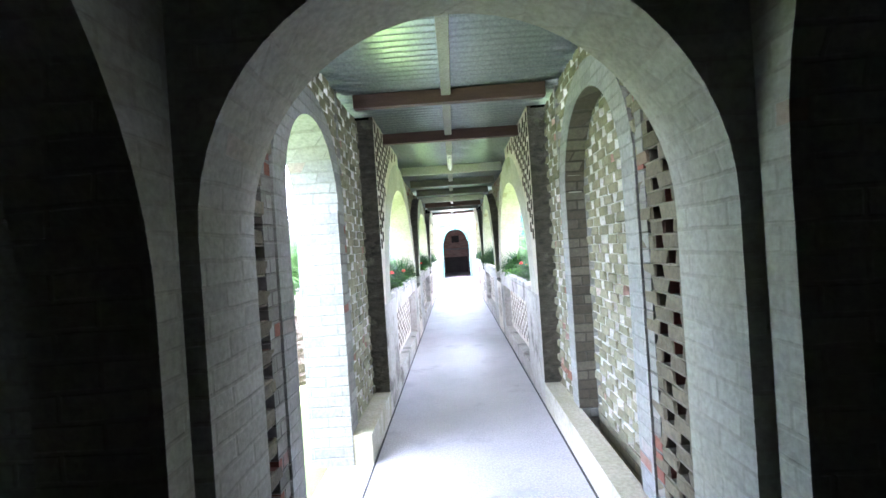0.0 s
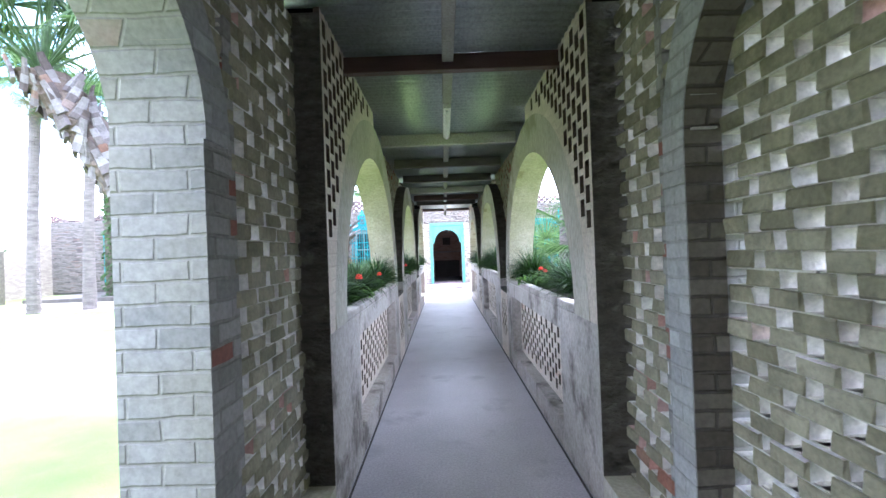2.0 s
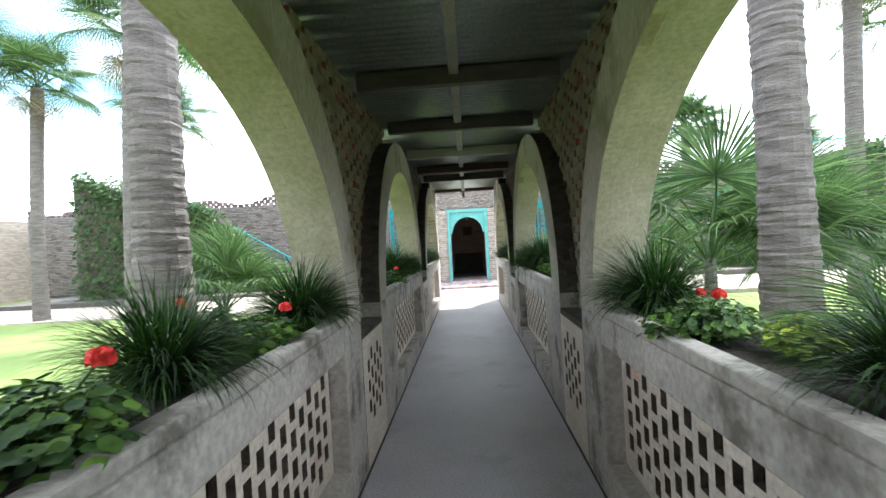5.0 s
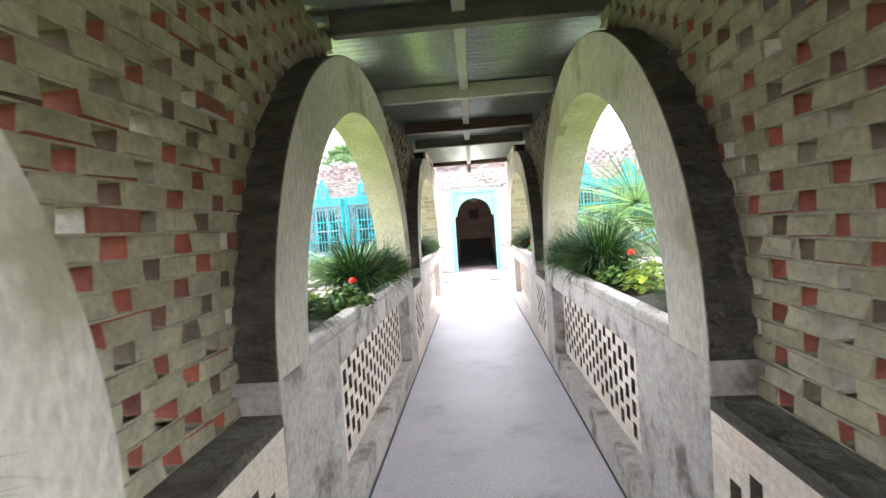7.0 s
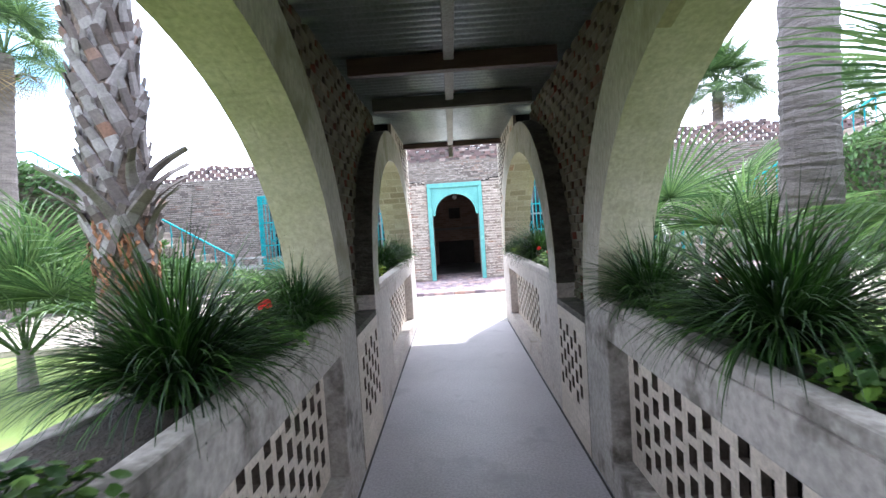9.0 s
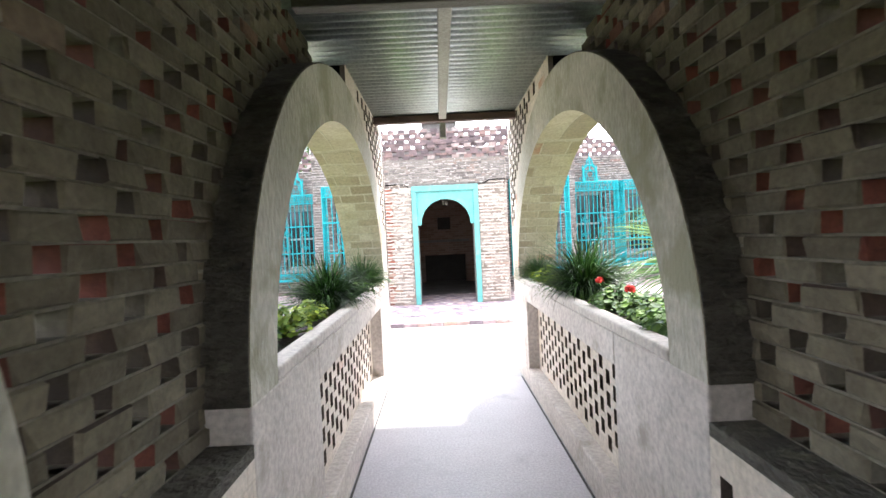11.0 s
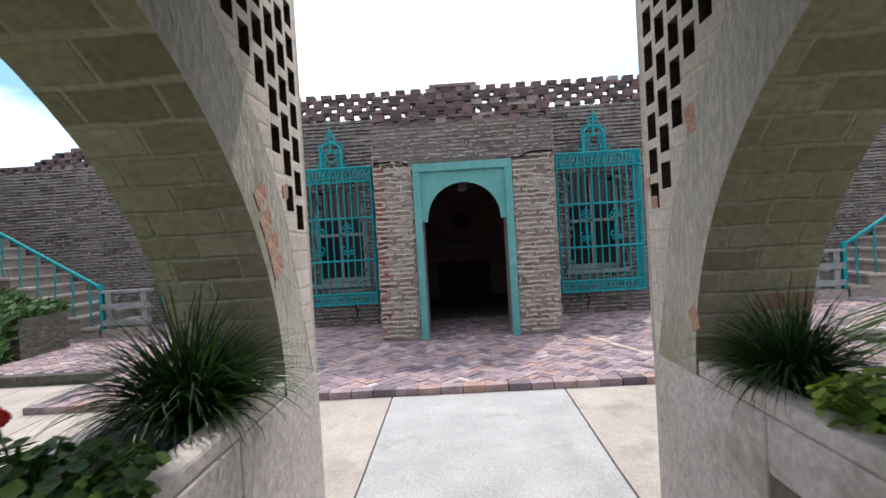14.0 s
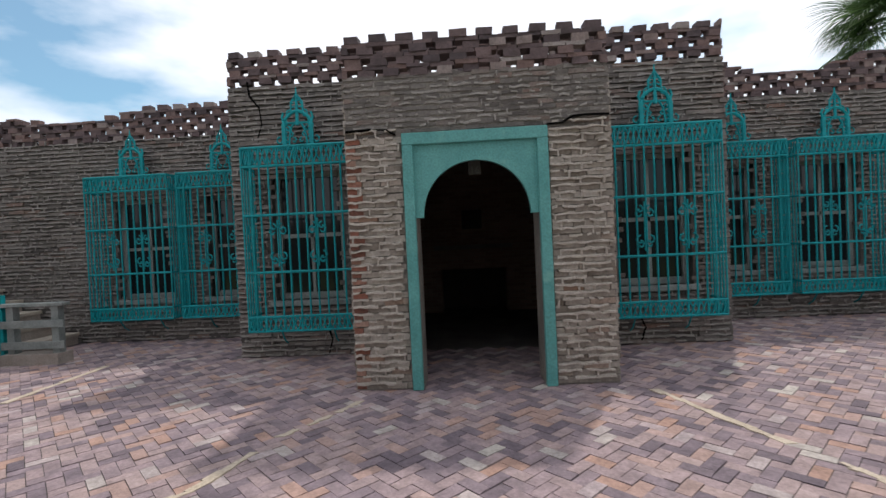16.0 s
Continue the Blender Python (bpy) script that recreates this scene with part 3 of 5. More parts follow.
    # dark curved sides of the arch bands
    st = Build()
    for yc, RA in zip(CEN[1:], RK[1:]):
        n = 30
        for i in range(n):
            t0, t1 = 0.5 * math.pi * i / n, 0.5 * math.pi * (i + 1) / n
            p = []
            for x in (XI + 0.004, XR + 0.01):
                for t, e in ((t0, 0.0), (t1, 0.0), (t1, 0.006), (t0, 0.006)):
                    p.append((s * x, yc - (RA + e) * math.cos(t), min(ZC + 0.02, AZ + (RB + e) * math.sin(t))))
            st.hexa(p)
    st.done("reveal", M_DARKSTEP, wall, "dark mottled side of the arch band")
    yc1 = 0.5 * (d0 + d1)
    # open brickwork: first bay beside and over the arch, its infill on the east, and between the planter arches
    woven_screen(wall, s, XR, 0.11, fl + 0.05, YS + 0.02, 0.24, ZC + 0.02, lambda y, z: True, 0, 140)
    woven_screen(wall, s, XR, 0.11, d0 - 0.10, d1 + 0.18, dz + 0.06, ZC + 0.02, lambda y, z: (y - yc1) ** 2 + (z - dz) ** 2 > (dr + 0.10) ** 2, 0, 0)
    # Entrance strips use the dim set, their weak light put into the colour.
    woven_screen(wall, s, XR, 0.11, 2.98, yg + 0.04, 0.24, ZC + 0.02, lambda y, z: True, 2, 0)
    if s > 0:
        woven_screen(wall, s, XR + 0.125, 0.11, d0 - 0.03, d1 + 0.04, 0.20, dz + dr + 0.06, lambda y, z: z < dz or (y - yc1) ** 2 + (z - dz) ** 2 < (dr + 0.09) ** 2, 0, 80)
    for k in (0, 1):
        def open_part(y, z):
            out = lambda q: abs(q - CEN[k]) > RK[k] or z + 0.03 > ell(q, CEN[k], RK[k], RB)
            out2 = lambda q: abs(q - CEN[k + 1]) > RK[k + 1] or z + 0.03 > ell(q, CEN[k + 1], RK[k + 1], RB)
            return (out(y) or out(y + 0.06)) and (out2(y) or out2(y - 0.06))

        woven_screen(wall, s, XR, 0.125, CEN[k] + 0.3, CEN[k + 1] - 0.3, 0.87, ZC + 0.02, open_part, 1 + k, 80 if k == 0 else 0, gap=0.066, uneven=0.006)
    return wall


wall_w = corridor_wall(-1, "wall_west", "whitewashed brick corridor wall of arches, screens and parapets")
wall_e = corridor_wall(1, "wall_east", "whitewashed brick corridor wall of arches, screens and parapets, first arch blind")

bare_me = []
for i in range(3):
    b = Build()
    b.rough_box(-0.0025, 0.0025, -0.055, 0.055, -0.024, 0.024, 0.004)
    b.v = [(max(-0.0028, min(0.0028, q[0])), q[1], q[2]) for q in b.v]
    bare_me.append(b.mesh("bare_brick", simple("bare_orange_brick", (0.42, 0.225, 0.145), (0.54, 0.34, 0.245), 12.0, 80, bs=0.7)))
for w, x, y, z, tilt in ((wall_w, -XI, 16.91, 1.60, 58), (wall_w, -XI, 16.94, 1.52, 60), (wall_w, -XI, 16.98, 1.45, 62), (wall_w, -XI, 17.01, 1.38, 64), (wall_w, -XI, 17.12, 1.63, 0),
                         (wall_e, XI, 17.02, 1.14, 20), (wall_e, XI, 17.33, 1.60, 0), (wall_e, XI, 17.27, 1.525, 0), (wall_e, XI, 16.98, 1.76, 10)):
    o = new("bare_brick", bare_me[int(y * 100) % 3])
    o.parent = w
    o.matrix_basis = pose(x, y, z, 0 if tilt == 0 else 90 - tilt, 0, 0)
    o.scale = (1, 0.80 if tilt else 0.45, 1.25 if tilt else 0.9)

# ---- entrance arch and the dark passage behind the start ----
p = Build()
PR, PZ = XI, 1.48
n = 28
y0, y1 = 2.63, 2.96
p.box(-2.0, -PR, y0, y1, 0, PZ)
p.box(PR, 2.0, y0, y1, 0, PZ)
for i in range(n):
    t0, t1 = math.pi * i / n, math.pi * (i + 1) / n
    xa, xb = -PR * math.cos(t0), -PR * math.cos(t1)
    za, zb = PZ + PR * math.sin(t0), PZ + PR * math.sin(t1)
    p.hexa([(xa, y0, za), (xb, y0, zb), (xb, y1, zb), (xa, y1, za), (xa, y0, 3.0), (xb, y0, 3.0), (xb, y1, 3.0), (xa, y1, 3.0)])
for sx in (-1, 1):
    p.box(sx * PR, sx * 2.0, y0, y1, PZ, 3.0)
structure(p.done("wall_south", M_PORTAL), "thick whitewashed brick wall with a round arch", "wall")
# Passage walls and ceiling: near-black colour stands for the missing light.
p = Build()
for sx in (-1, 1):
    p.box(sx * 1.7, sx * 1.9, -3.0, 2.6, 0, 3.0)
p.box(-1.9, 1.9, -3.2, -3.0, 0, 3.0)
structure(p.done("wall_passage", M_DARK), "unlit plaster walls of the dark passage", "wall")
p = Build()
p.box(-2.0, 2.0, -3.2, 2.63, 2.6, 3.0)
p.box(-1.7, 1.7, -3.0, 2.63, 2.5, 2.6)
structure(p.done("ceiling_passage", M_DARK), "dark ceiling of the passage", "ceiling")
p = Build()
p.box(-2.0, 2.0, -3.2, 2.63, -0.35, -0.005)
structure(p.done("floor_passage", M_FLOOR), "concrete floor of the dark passage", "floor")

for sx, sp in ((-1, 1.30), (1, 1.56)):
    p = Build()
    yc, r = 1.40, 1.10
    xa, xb = sx * 0.70, sx * 1.0
    p.box(xa, xb, yc + r, 2.60, 0, sp)
    p.box(xa, xb, -3.0, yc - r, 0, sp)
    n = 32
    for i in range(n):
        t0, t1 = math.pi * i / n, math.pi * (i + 1) / n
        ya, yb = yc - r * math.cos(t0), yc - r * math.cos(t1)
        p.slab_y(xa, xb, ya, yb, min(2.6, sp + r * math.sin(t0)), min(2.6, sp + r * math.sin(t1)), 2.62, 2.62)
    p.box(xa, xb, yc + r, 2.60, sp, 2.62)
    p.box(xa, xb, -3.0, yc - r, sp, 2.62)
    structure(p.done("wall_passage_arch", M_PORTAL), "whitewashed pier and round side arch of the dark passage", "wall")

# ---- roof of the corridor ----
c = Build()
py = 0.076
edges = (3.1, 4.98, 6.20, 8.19, 9.49, 10.81, 12.24, 13.54, 14.54, FLE + 0.1)
for i, (ya, yb) in enumerate(zip(edges, edges[1:])):
    base, k, lift = len(c.v), int((yb - ya + 0.03) / (py / 6)), 0.005 * (i % 2)
    for j in range(k + 1):
        yy = ya + j * py / 6
        z = ZC + 0.022 + lift + 0.0115 * math.sin(2 * math.pi * yy / py)
        c.v += [(-0.98, yy, z), (0.98, yy, z)]
    for j in range(k):
        n = base + 2 * j
        c.f.append((n, n + 1, n + 3, n + 2))
roof = structure(c.done("ceiling", M_SHEET, smooth=True), "corrugated galvanised sheets over timber beams", "ceiling")
md = roof.modifiers.new("thick", "SOLIDIFY")
md.thickness = 0.004
md.offset = 1


def ceiling_beam(y, w, h, material, label):
    b = Build()
    b.box(-0.70, 0.70, y - w / 2, y + w / 2, ZC - h + 0.012, ZC + 0.008)
    return tagged(b.done("ceiling_beam", material, bevel=0.006), label, "beam", "beams under the roof")


for y, h, m, lab in ((4.94, 0.105, M_REDWOOD, "red-brown painted timber beam under the roof"), (6.16, 0.105, M_REDWOOD, "red-brown painted timber beam under the roof"),
                     (8.15, 0.12, M_GREYWOOD, "grey painted timber beam under the roof"), (9.45, 0.12, M_BEAM, "dark weathered timber beam under the roof"),
                     (10.77, 0.12, M_BEAM, "dark weathered timber beam under the roof"), (12.2, 0.12, M_GREYWOOD, "grey painted timber beam under the roof"),
                     (13.5, 0.12, M_REDWOOD, "brown painted timber beam under the roof"), (14.5, 0.12, M_BEAM, "dark weathered timber beam under the roof"),
                     (16.85, 0.07, M_REDWOOD, "dark brown end beam under the roof edge")):
    ceiling_beam(y, 0.07, h, m, lab)
b = Build()
b.box(-0.055, 0.015, 3.12, 16.80, ZC - 0.045, ZC + 0.009)
tagged(b.done("ceiling_batten", M_GREYWOOD, bevel=0.005), "long grey timber batten along the roof middle", "batten")

# ---- lamp on the batten ----
lamp = thing("ceiling_lamp", "long white unlit tube lamp under the roof batten", "lamp")
b = Build()
b.box(-0.05, 0.01, 6.95, 7.93, ZC - 0.085, ZC - 0.046)
lamp_case = b.done("housing", M_WHITE, lamp, bevel=0.006)
b = Build()
b.tube([(-0.02, 7.0, ZC - 0.098), (-0.02, 7.88, ZC - 0.098)], 0.016, 8)
b.done("tube", M_WHITE, lamp_case, "white glass tube, switched off", smooth=True)
b = Build()
b.box(-0.05, 0.01, 16.98, 17.05, ZC - 0.18, ZC + 0.012)
tagged(b.done("batten_end", M_GREYWOOD, bevel=0.004), "short grey timber end piece hanging from the roof", "batten")

# ---- terrace, herringbone paving ----
TZ = 0.09
g = Build()
g.box(-4.2, 4.2, 19.775, 27.5, -0.3, TZ - 0.007)
g.box(-16, -4.2, 21.0, 27.5, -0.3, TZ - 0.012)
g.box(4.2, 16, 21.0, 27.5, -0.3, TZ - 0.012)
terrace = structure(g.done("terrace", M_MORTAR), "brick terrace in herringbone before the house", "pavement")

# ---- facade ----
Y_PORT, Y_PROJ, Y_WING = 21.90, 23.40, 24.85
FX0, FX1 = -2.98, 3.08
M_MORTAR2 = simple("porch_mortar", (0.16, 0.137, 0.12), (0.25, 0.218, 0.19), 4.0, 50, bs=0.8, bd=0.02)
M_GLASS, gN, gL, gb = base_mat("dark_window_glass", 0.06)
gb.inputs["Base Color"].default_value = (0.015, 0.018, 0.02, 1)
gb.inputs["Specular IOR Level"].default_value = 0.3
M_SASH = simple("weathered_sash_paint", (0.17, 0.19, 0.185), (0.30, 0.315, 0.30), 5.0, 60, rough=0.75)
M_STEPW = simple("grey_mantel_stone", (0.22, 0.20, 0.18), (0.32, 0.30, 0.27), 3.0, 40)
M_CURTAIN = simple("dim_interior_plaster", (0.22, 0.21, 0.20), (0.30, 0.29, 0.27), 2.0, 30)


def facade_core(B, x0, x1, yf, depth, z0, z1, holes):
    xs = sorted({x0, x1, *[h[0] for h in holes], *[h[1] for h in holes]})
    for a, c in zip(xs, xs[1:]):
        zz = z0
        for h in sorted(holes, key=lambda q: q[2]):
            if h[0] <= a + 1e-6 and h[1] >= c - 1e-6:
                B.box(a, c, yf, yf + depth, zz, h[2])
                zz = h[3]
        B.box(a, c, yf, yf + depth, zz, z1)


def brick_face(B, x0, x1, yf, z0, z1, holes, proud=0.040, course=0.062, long=0.27, skip=None):
    """Courses of uneven bricks standing out of the mortar of a wall that faces the corridor."""
    row, z = 0, z0
    while z + course <= z1 + 0.02:
        x = x0 - (long * 0.5 if row % 2 else 0.0)
        while x < x1:
            w = long * random.uniform(0.82, 1.2)
            a, c = max(x, x0), min(x + w - 0.004, x1)
            x += w
            m = 0.5 * (a + c)
            if c - a < 0.03 or any(h[0] - 0.02 < m < h[1] + 0.02 and h[2] < z + course / 2 < h[3] for h in holes):
                continue
            if skip and skip(m, z):
                continue
            d = proud * random.uniform(0.25, 1.0)
            B.rough_box(a, c, yf - d, yf + 0.01, z + 0.003, z + course - random.uniform(0.006, 0.016), 0.006)
        z += course
        row += 1


def brick_side(B, xf, s, y0, y1, z0, z1, proud=0.02, course=0.07, long=0.2):
    """The same on a wall face that looks sideways."""
    row, z = 0, z0
    while z + course <= z1 + 0.02:
        y = y0 - (long * 0.5 if row % 2 else 0.0)
        while y < y1:
            w = long * random.uniform(0.82, 1.2)
            a, c = max(y, y0), min(y + w - 0.008, y1)
            y += w
            if c - a < 0.03:
                continue
            d = proud * random.uniform(0.25, 1.0)
            B.rough_box(xf - s * 0.01, xf + s * d, a, c, z + 0.005, z + course - random.uniform(0.004, 0.012), 0.004)
        z += course
        row += 1


def pierced_parapet(B, x0, x1, y, z0, rows, top=lambda x: 99.0, deep=0.11, course=0.113, pitch=0.25, gap=0.098):
    """Open brickwork on the roofline: rows of small square holes between thin courses, single bricks on top."""
    for r in range(rows + 1):
        z = z0 + r * course
        x = x0 + (pitch / 2 if r % 2 else 0.0) - 0.1
        hh = course * 0.64
        while x < x1 - 0.03:
            a, c = max(x, x0), min(x + pitch - gap * random.uniform(0.85, 1.1), x1)
            if c - a > 0.03 and z + hh < top(0.5 * (a + c)) and not (r == rows and random.random() < 0.05):
                B.rough_box(a, c, y - random.uniform(0.0, 0.022), y + deep, z - 0.002, z + hh, 0.006)
            x += pitch
        if r == rows:
            break
        x = x0
        while x < x1 - 0.02:
            w = random.uniform(0.17, 0.24)
            a, c = x, min(x + w - 0.006, x1)
            if z + course < top(0.5 * (a + c)) and c - a > 0.02:
                B.rough_box(a, c, y - random.uniform(0.0, 0.02), y + deep, z + hh, z + course - 0.002, 0.005)
            x += w
    return B


def mortar_lips(B, x0, x1, yf, z0, z1, holes, course=0.062, proud=(0.010, 0.034), step=0.075, miss=0.16, upright=0.55, pitch=0.2):
    """Mortar squeezed out of the joints: wavy lips along the beds and short ones in the upright joints."""
    row, z = 0, z0
    shut = lambda x: any(h[0] - 0.03 < x < h[1] + 0.03 and h[2] < z < h[3] for h in holes)
    while z < z1:
        x, last = x0, None
        while x < x1 - 0.01:
            here = (x, z + random.uniform(-0.009, 0.009), random.uniform(*proud), random.uniform(0.005, 0.011))
            if last and random.random() > miss and not shut(x) and not shut(last[0]):
                q = []
                for k in (-1, 1):
                    for px, pz, pd, pt in (last, here):
                        q.append((px, yf - pd, pz - 0.005 + k * pt))
                    for px, pz, pd, pt in (here, last):
                        q.append((px, yf + 0.008, pz + k * pt * 1.5))
                B.hexa(q)
            last = here
            x += step * random.uniform(0.6, 1.5) * (1.0 if abs(x) < 7.5 else 3.0)
        x = x0 + (pitch / 2 if row % 2 else 0.0)
        while x < x1 - 0.03:
            xx = x + random.uniform(-0.03, 0.03)
            if random.random() < upright and x0 + 0.02 < xx < x1 - 0.02 and not shut(xx) and abs(xx) < 8.5:
                d = random.uniform(*proud) * 0.8
                B.rough_box(xx - 0.007, xx + 0.007, yf - d, yf + 0.008, z, z + course, 0.005)
            x += pitch
        z += course
        row += 1


OPEN_P = [(-2.50, -1.60, 0.80, 2.42), (1.75, 2.65, 0.80, 2.42)]
OPEN_W = [(-15.2, -14.2, 0.8, 2.4), (-12.0, -11.0, 0.8, 2.4), (-5.65, -4.75, 0.75, 2.35), (-4.15, -3.35, 0.75, 2.35)]
OPEN_E = [(3.45, 4.25, 0.80, 2.42), (4.85, 5.75, 0.80, 2.42), (11.0, 12.0, 0.8, 2.4)]
DX = 0.04
DOOR = [(DX - 0.56, DX + 0.56, 0.0, 2.38)]

house = structure(new("house_walls"), "low brick house with a projecting porch and open brick parapet", "house")
core = Build()
facade_core(core, -18, FX0, Y_WING, 0.4, 0, 3.30, OPEN_W)
facade_core(core, FX1, 18, Y_WING, 0.4, 0, 3.40, OPEN_E)
facade_core(core, FX0, FX1, Y_PROJ, 0.4, 0, 3.50, OPEN_P + [(-1.15, 1.27, 0.0, 3.0)])
core.box(FX0, FX0 + 0.4, Y_PROJ + 0.4, Y_WING, 0, 3.50)
core.box(FX1 - 0.4, FX1, Y_PROJ + 0.4, Y_WING, 0, 3.50)
core.done("wall", M_MORTAR, house, "pale mortar of the house wall")
core = Build()
facade_core(core, -1.15, 1.27, Y_PORT, 0.35, 0, 3.0, DOOR)
core.box(-1.15, -0.80, Y_PORT + 0.35, Y_PROJ, 0, 3.0)
core.box(0.92, 1.27, Y_PORT + 0.35, Y_PROJ, 0, 3.0)
core.done("porch_wall", M_MORTAR2, house, "buff mortar of the porch wall")
fb = Build()
brick_face(fb, -18, FX0, Y_WING, 0.1, 3.30, OPEN_W)
brick_face(fb, FX1, 18, Y_WING, 0.1, 3.40, OPEN_E)
brick_face(fb, FX0, -1.15, Y_PROJ, 0.1, 3.50, OPEN_P)
brick_face(fb, 1.27, FX1, Y_PROJ, 0.1, 3.50, OPEN_P)
brick_face(fb, -1.15, 1.27, Y_PORT, 2.42, 3.0, [], proud=0.010, course=0.05, long=0.17)
brick_side(fb, FX0, -1, Y_PROJ, Y_WING, 0.1, 3.5)
brick_side(fb, FX1, 1, Y_PROJ, Y_WING, 0.1, 3.5)
tagged(fb.done("brick_courses", M_FAC, house, "uneven grey-brown brick courses with squeezed mortar"), kind="stuff")
pb = Build()
brick_side(pb, -1.15, -1, Y_PORT, Y_PROJ, 0.1, 3.0)
brick_side(pb, 1.27, 1, Y_PORT, Y_PROJ, 0.1, 3.0)
tagged(pb.done("porch_courses", M_PIER, house, "buff bricks of the porch with rough joints"), kind="stuff")
tp = Build()
wavy = lambda x: 3.64 + 0.13 * math.sin(x * 0.9 + 0.4) + 0.10 * math.sin(x * 2.3)
pierced_parapet(tp, -18, FX0 - 0.02, Y_WING - 0.01, 3.29, 4, lambda x: wavy(x) + max(0.0, min(0.32, 0.22 * (x + 5.1))))
pierced_parapet(tp, FX1 + 0.02, 18, Y_WING - 0.01, 3.39, 5, lambda x: wavy(x) + 0.32)
pierced_parapet(tp, FX0, FX1, Y_PROJ - 0.01, 3.53, 3)
pierced_parapet(tp, -1.15, 1.27, Y_PORT - 0.005, 3.0, 3, course=0.106, pitch=0.245)
tagged(tp.done("open_brick_parapet", M_FACTOP, house, "open reddish brickwork along the roofline"), kind="stuff")
ml = Build()
for a, c, yy, top, hol in ((-18, FX0, Y_WING, 3.30, OPEN_W), (FX1, 18, Y_WING, 3.40, OPEN_E), (FX0, -1.15, Y_PROJ, 3.52, OPEN_P), (1.27, FX1, Y_PROJ, 3.52, OPEN_P)):
    mortar_lips(ml, a, c, yy - 0.014, 0.12, top, hol)
mortar_lips(ml, -1.15, 1.27, Y_PORT - 0.006, 2.54, 2.98, [], course=0.05, proud=(0.002, 0.010), step=0.05, miss=0.55, upright=0.12)
tagged(ml.done("mortar_lips", M_LIP, house, "pale mortar squeezed out of the joints"), kind="stuff")
ml = Build()
for a, c in ((-1.15, DX - 0.675), (DX + 0.675, 1.27)):
    mortar_lips(ml, a, c, Y_PORT - 0.012, 0.16, 2.50, [], course=0.065, proud=(0.008, 0.034), step=0.05, miss=0.16, upright=0.35, pitch=0.19)
tagged(ml.done("porch_mortar_lips", M_LIPBUFF, house, "buff mortar hanging out of the porch joints"), kind="stuff")
for pts, yy in (([(0.70, 2.47), (0.84, 2.475), (0.93, 2.53), (1.10, 2.535), (1.26, 2.53)], Y_PORT), ([(-1.14, 2.50), (-0.9, 2.51), (-0.76, 2.50), (-0.68, 2.45)], Y_PORT),
                ([(-2.72, 3.56), (-2.70, 3.38), (-2.58, 3.22), (-2.56, 3.02), (-2.62, 2.85)], Y_PROJ), ([(-1.16, 2.80), (-1.26, 2.68), (-1.48, 2.66), (-1.60, 2.62)], Y_PROJ),
                ([(-1.85, 0.12), (-1.80, 0.30), (-1.86, 0.48)], Y_PROJ), ([(2.0, 0.14), (2.05, 0.30), (1.98, 0.46)], Y_PROJ)):
    b = Build()
    for (xa, za), (xb, zb) in zip(pts, pts[1:]):
        b.tube([(xa, yy - 0.035, za), (xb, yy - 0.035, zb)], 0.011 * random.uniform(0.6, 1.3), 5)
    b.done("crack", M_HOLLOW, house, "dark crack stepping through the brickwork")
rf = Build()
rf.box(-18, 18, Y_WING + 0.4, 34, 3.0, 3.2)
rf.box(FX0 + 0.4, FX1 - 0.4, Y_PROJ + 0.4, Y_WING + 0.4, 3.27, 3.34)
rf.box(-1.15, 1.27, Y_PORT + 0.3, Y_PROJ, 2.86, 2.98)
rf.done("roof", M_DARK, house, "flat roof behind the parapet")
ch = thing("chimney", "square grey brick chimney on the house roof", "chimney", at=(0, 0, 0))
b = Build()
b.box(-0.42, 0.44, 24.9, 25.5, 3.2, 4.42)
b.done("stack", M_MORTAR, ch)
b = Build()
brick_face(b, -0.42, 0.44, 24.9, 3.3, 4.32, [], proud=0.015)
b.box(-0.45, 0.47, 24.86, 25.54, 4.42, 4.48)
tagged(b.done("brick_courses", M_FAC, ch), kind="stuff")

# inner room with the fireplace
YB = 26.6
r = Build()
r.box(FX0 + 0.2, FX0 + 0.4, Y_PROJ + 0.4, YB + 0.5, 0, 3.2)
r.box(FX1 - 0.4, FX1 - 0.2, Y_PROJ + 0.4, YB + 0.5, 0, 3.2)
r.box(FX0 + 0.4, -0.58, YB, YB + 0.5, 0, 3.2)
r.box(0.66, FX1 - 0.4, YB, YB + 0.5, 0, 3.2)
r.box(-0.58, 0.66, YB, YB + 0.5, 0.90, 3.2)
structure(r.done("wall_room", M_ROOM), "red-brown brick walls of the dim room", "wall")
r = Build()
r.box(-0.70, 0.78, YB + 0.5, YB + 0.55, 0, 1.0)
# Flat dark plate in place of a recess, painting the niche's shade.
r.box(-0.15, 0.23, YB - 0.012, YB - 0.002, 1.66, 2.02)
structure(r.done("fireplace", M_DARK), "soot-black fireplace back and flat dark plate standing for a shaded niche", "fireplace")
r = Build()
r.box(-0.70, 0.78, YB - 0.10, YB - 0.001, 1.28, 1.36)
structure(r.done("mantel", M_STEPW, bevel=0.008), "pale stone mantel over the fireplace", "mantel")
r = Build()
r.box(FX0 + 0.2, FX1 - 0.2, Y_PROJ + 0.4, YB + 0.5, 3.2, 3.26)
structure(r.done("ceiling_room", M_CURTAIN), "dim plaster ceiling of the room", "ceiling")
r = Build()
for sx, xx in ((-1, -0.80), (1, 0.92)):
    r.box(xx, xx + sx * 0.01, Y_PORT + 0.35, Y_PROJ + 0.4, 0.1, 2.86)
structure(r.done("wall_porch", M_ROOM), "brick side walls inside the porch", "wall")

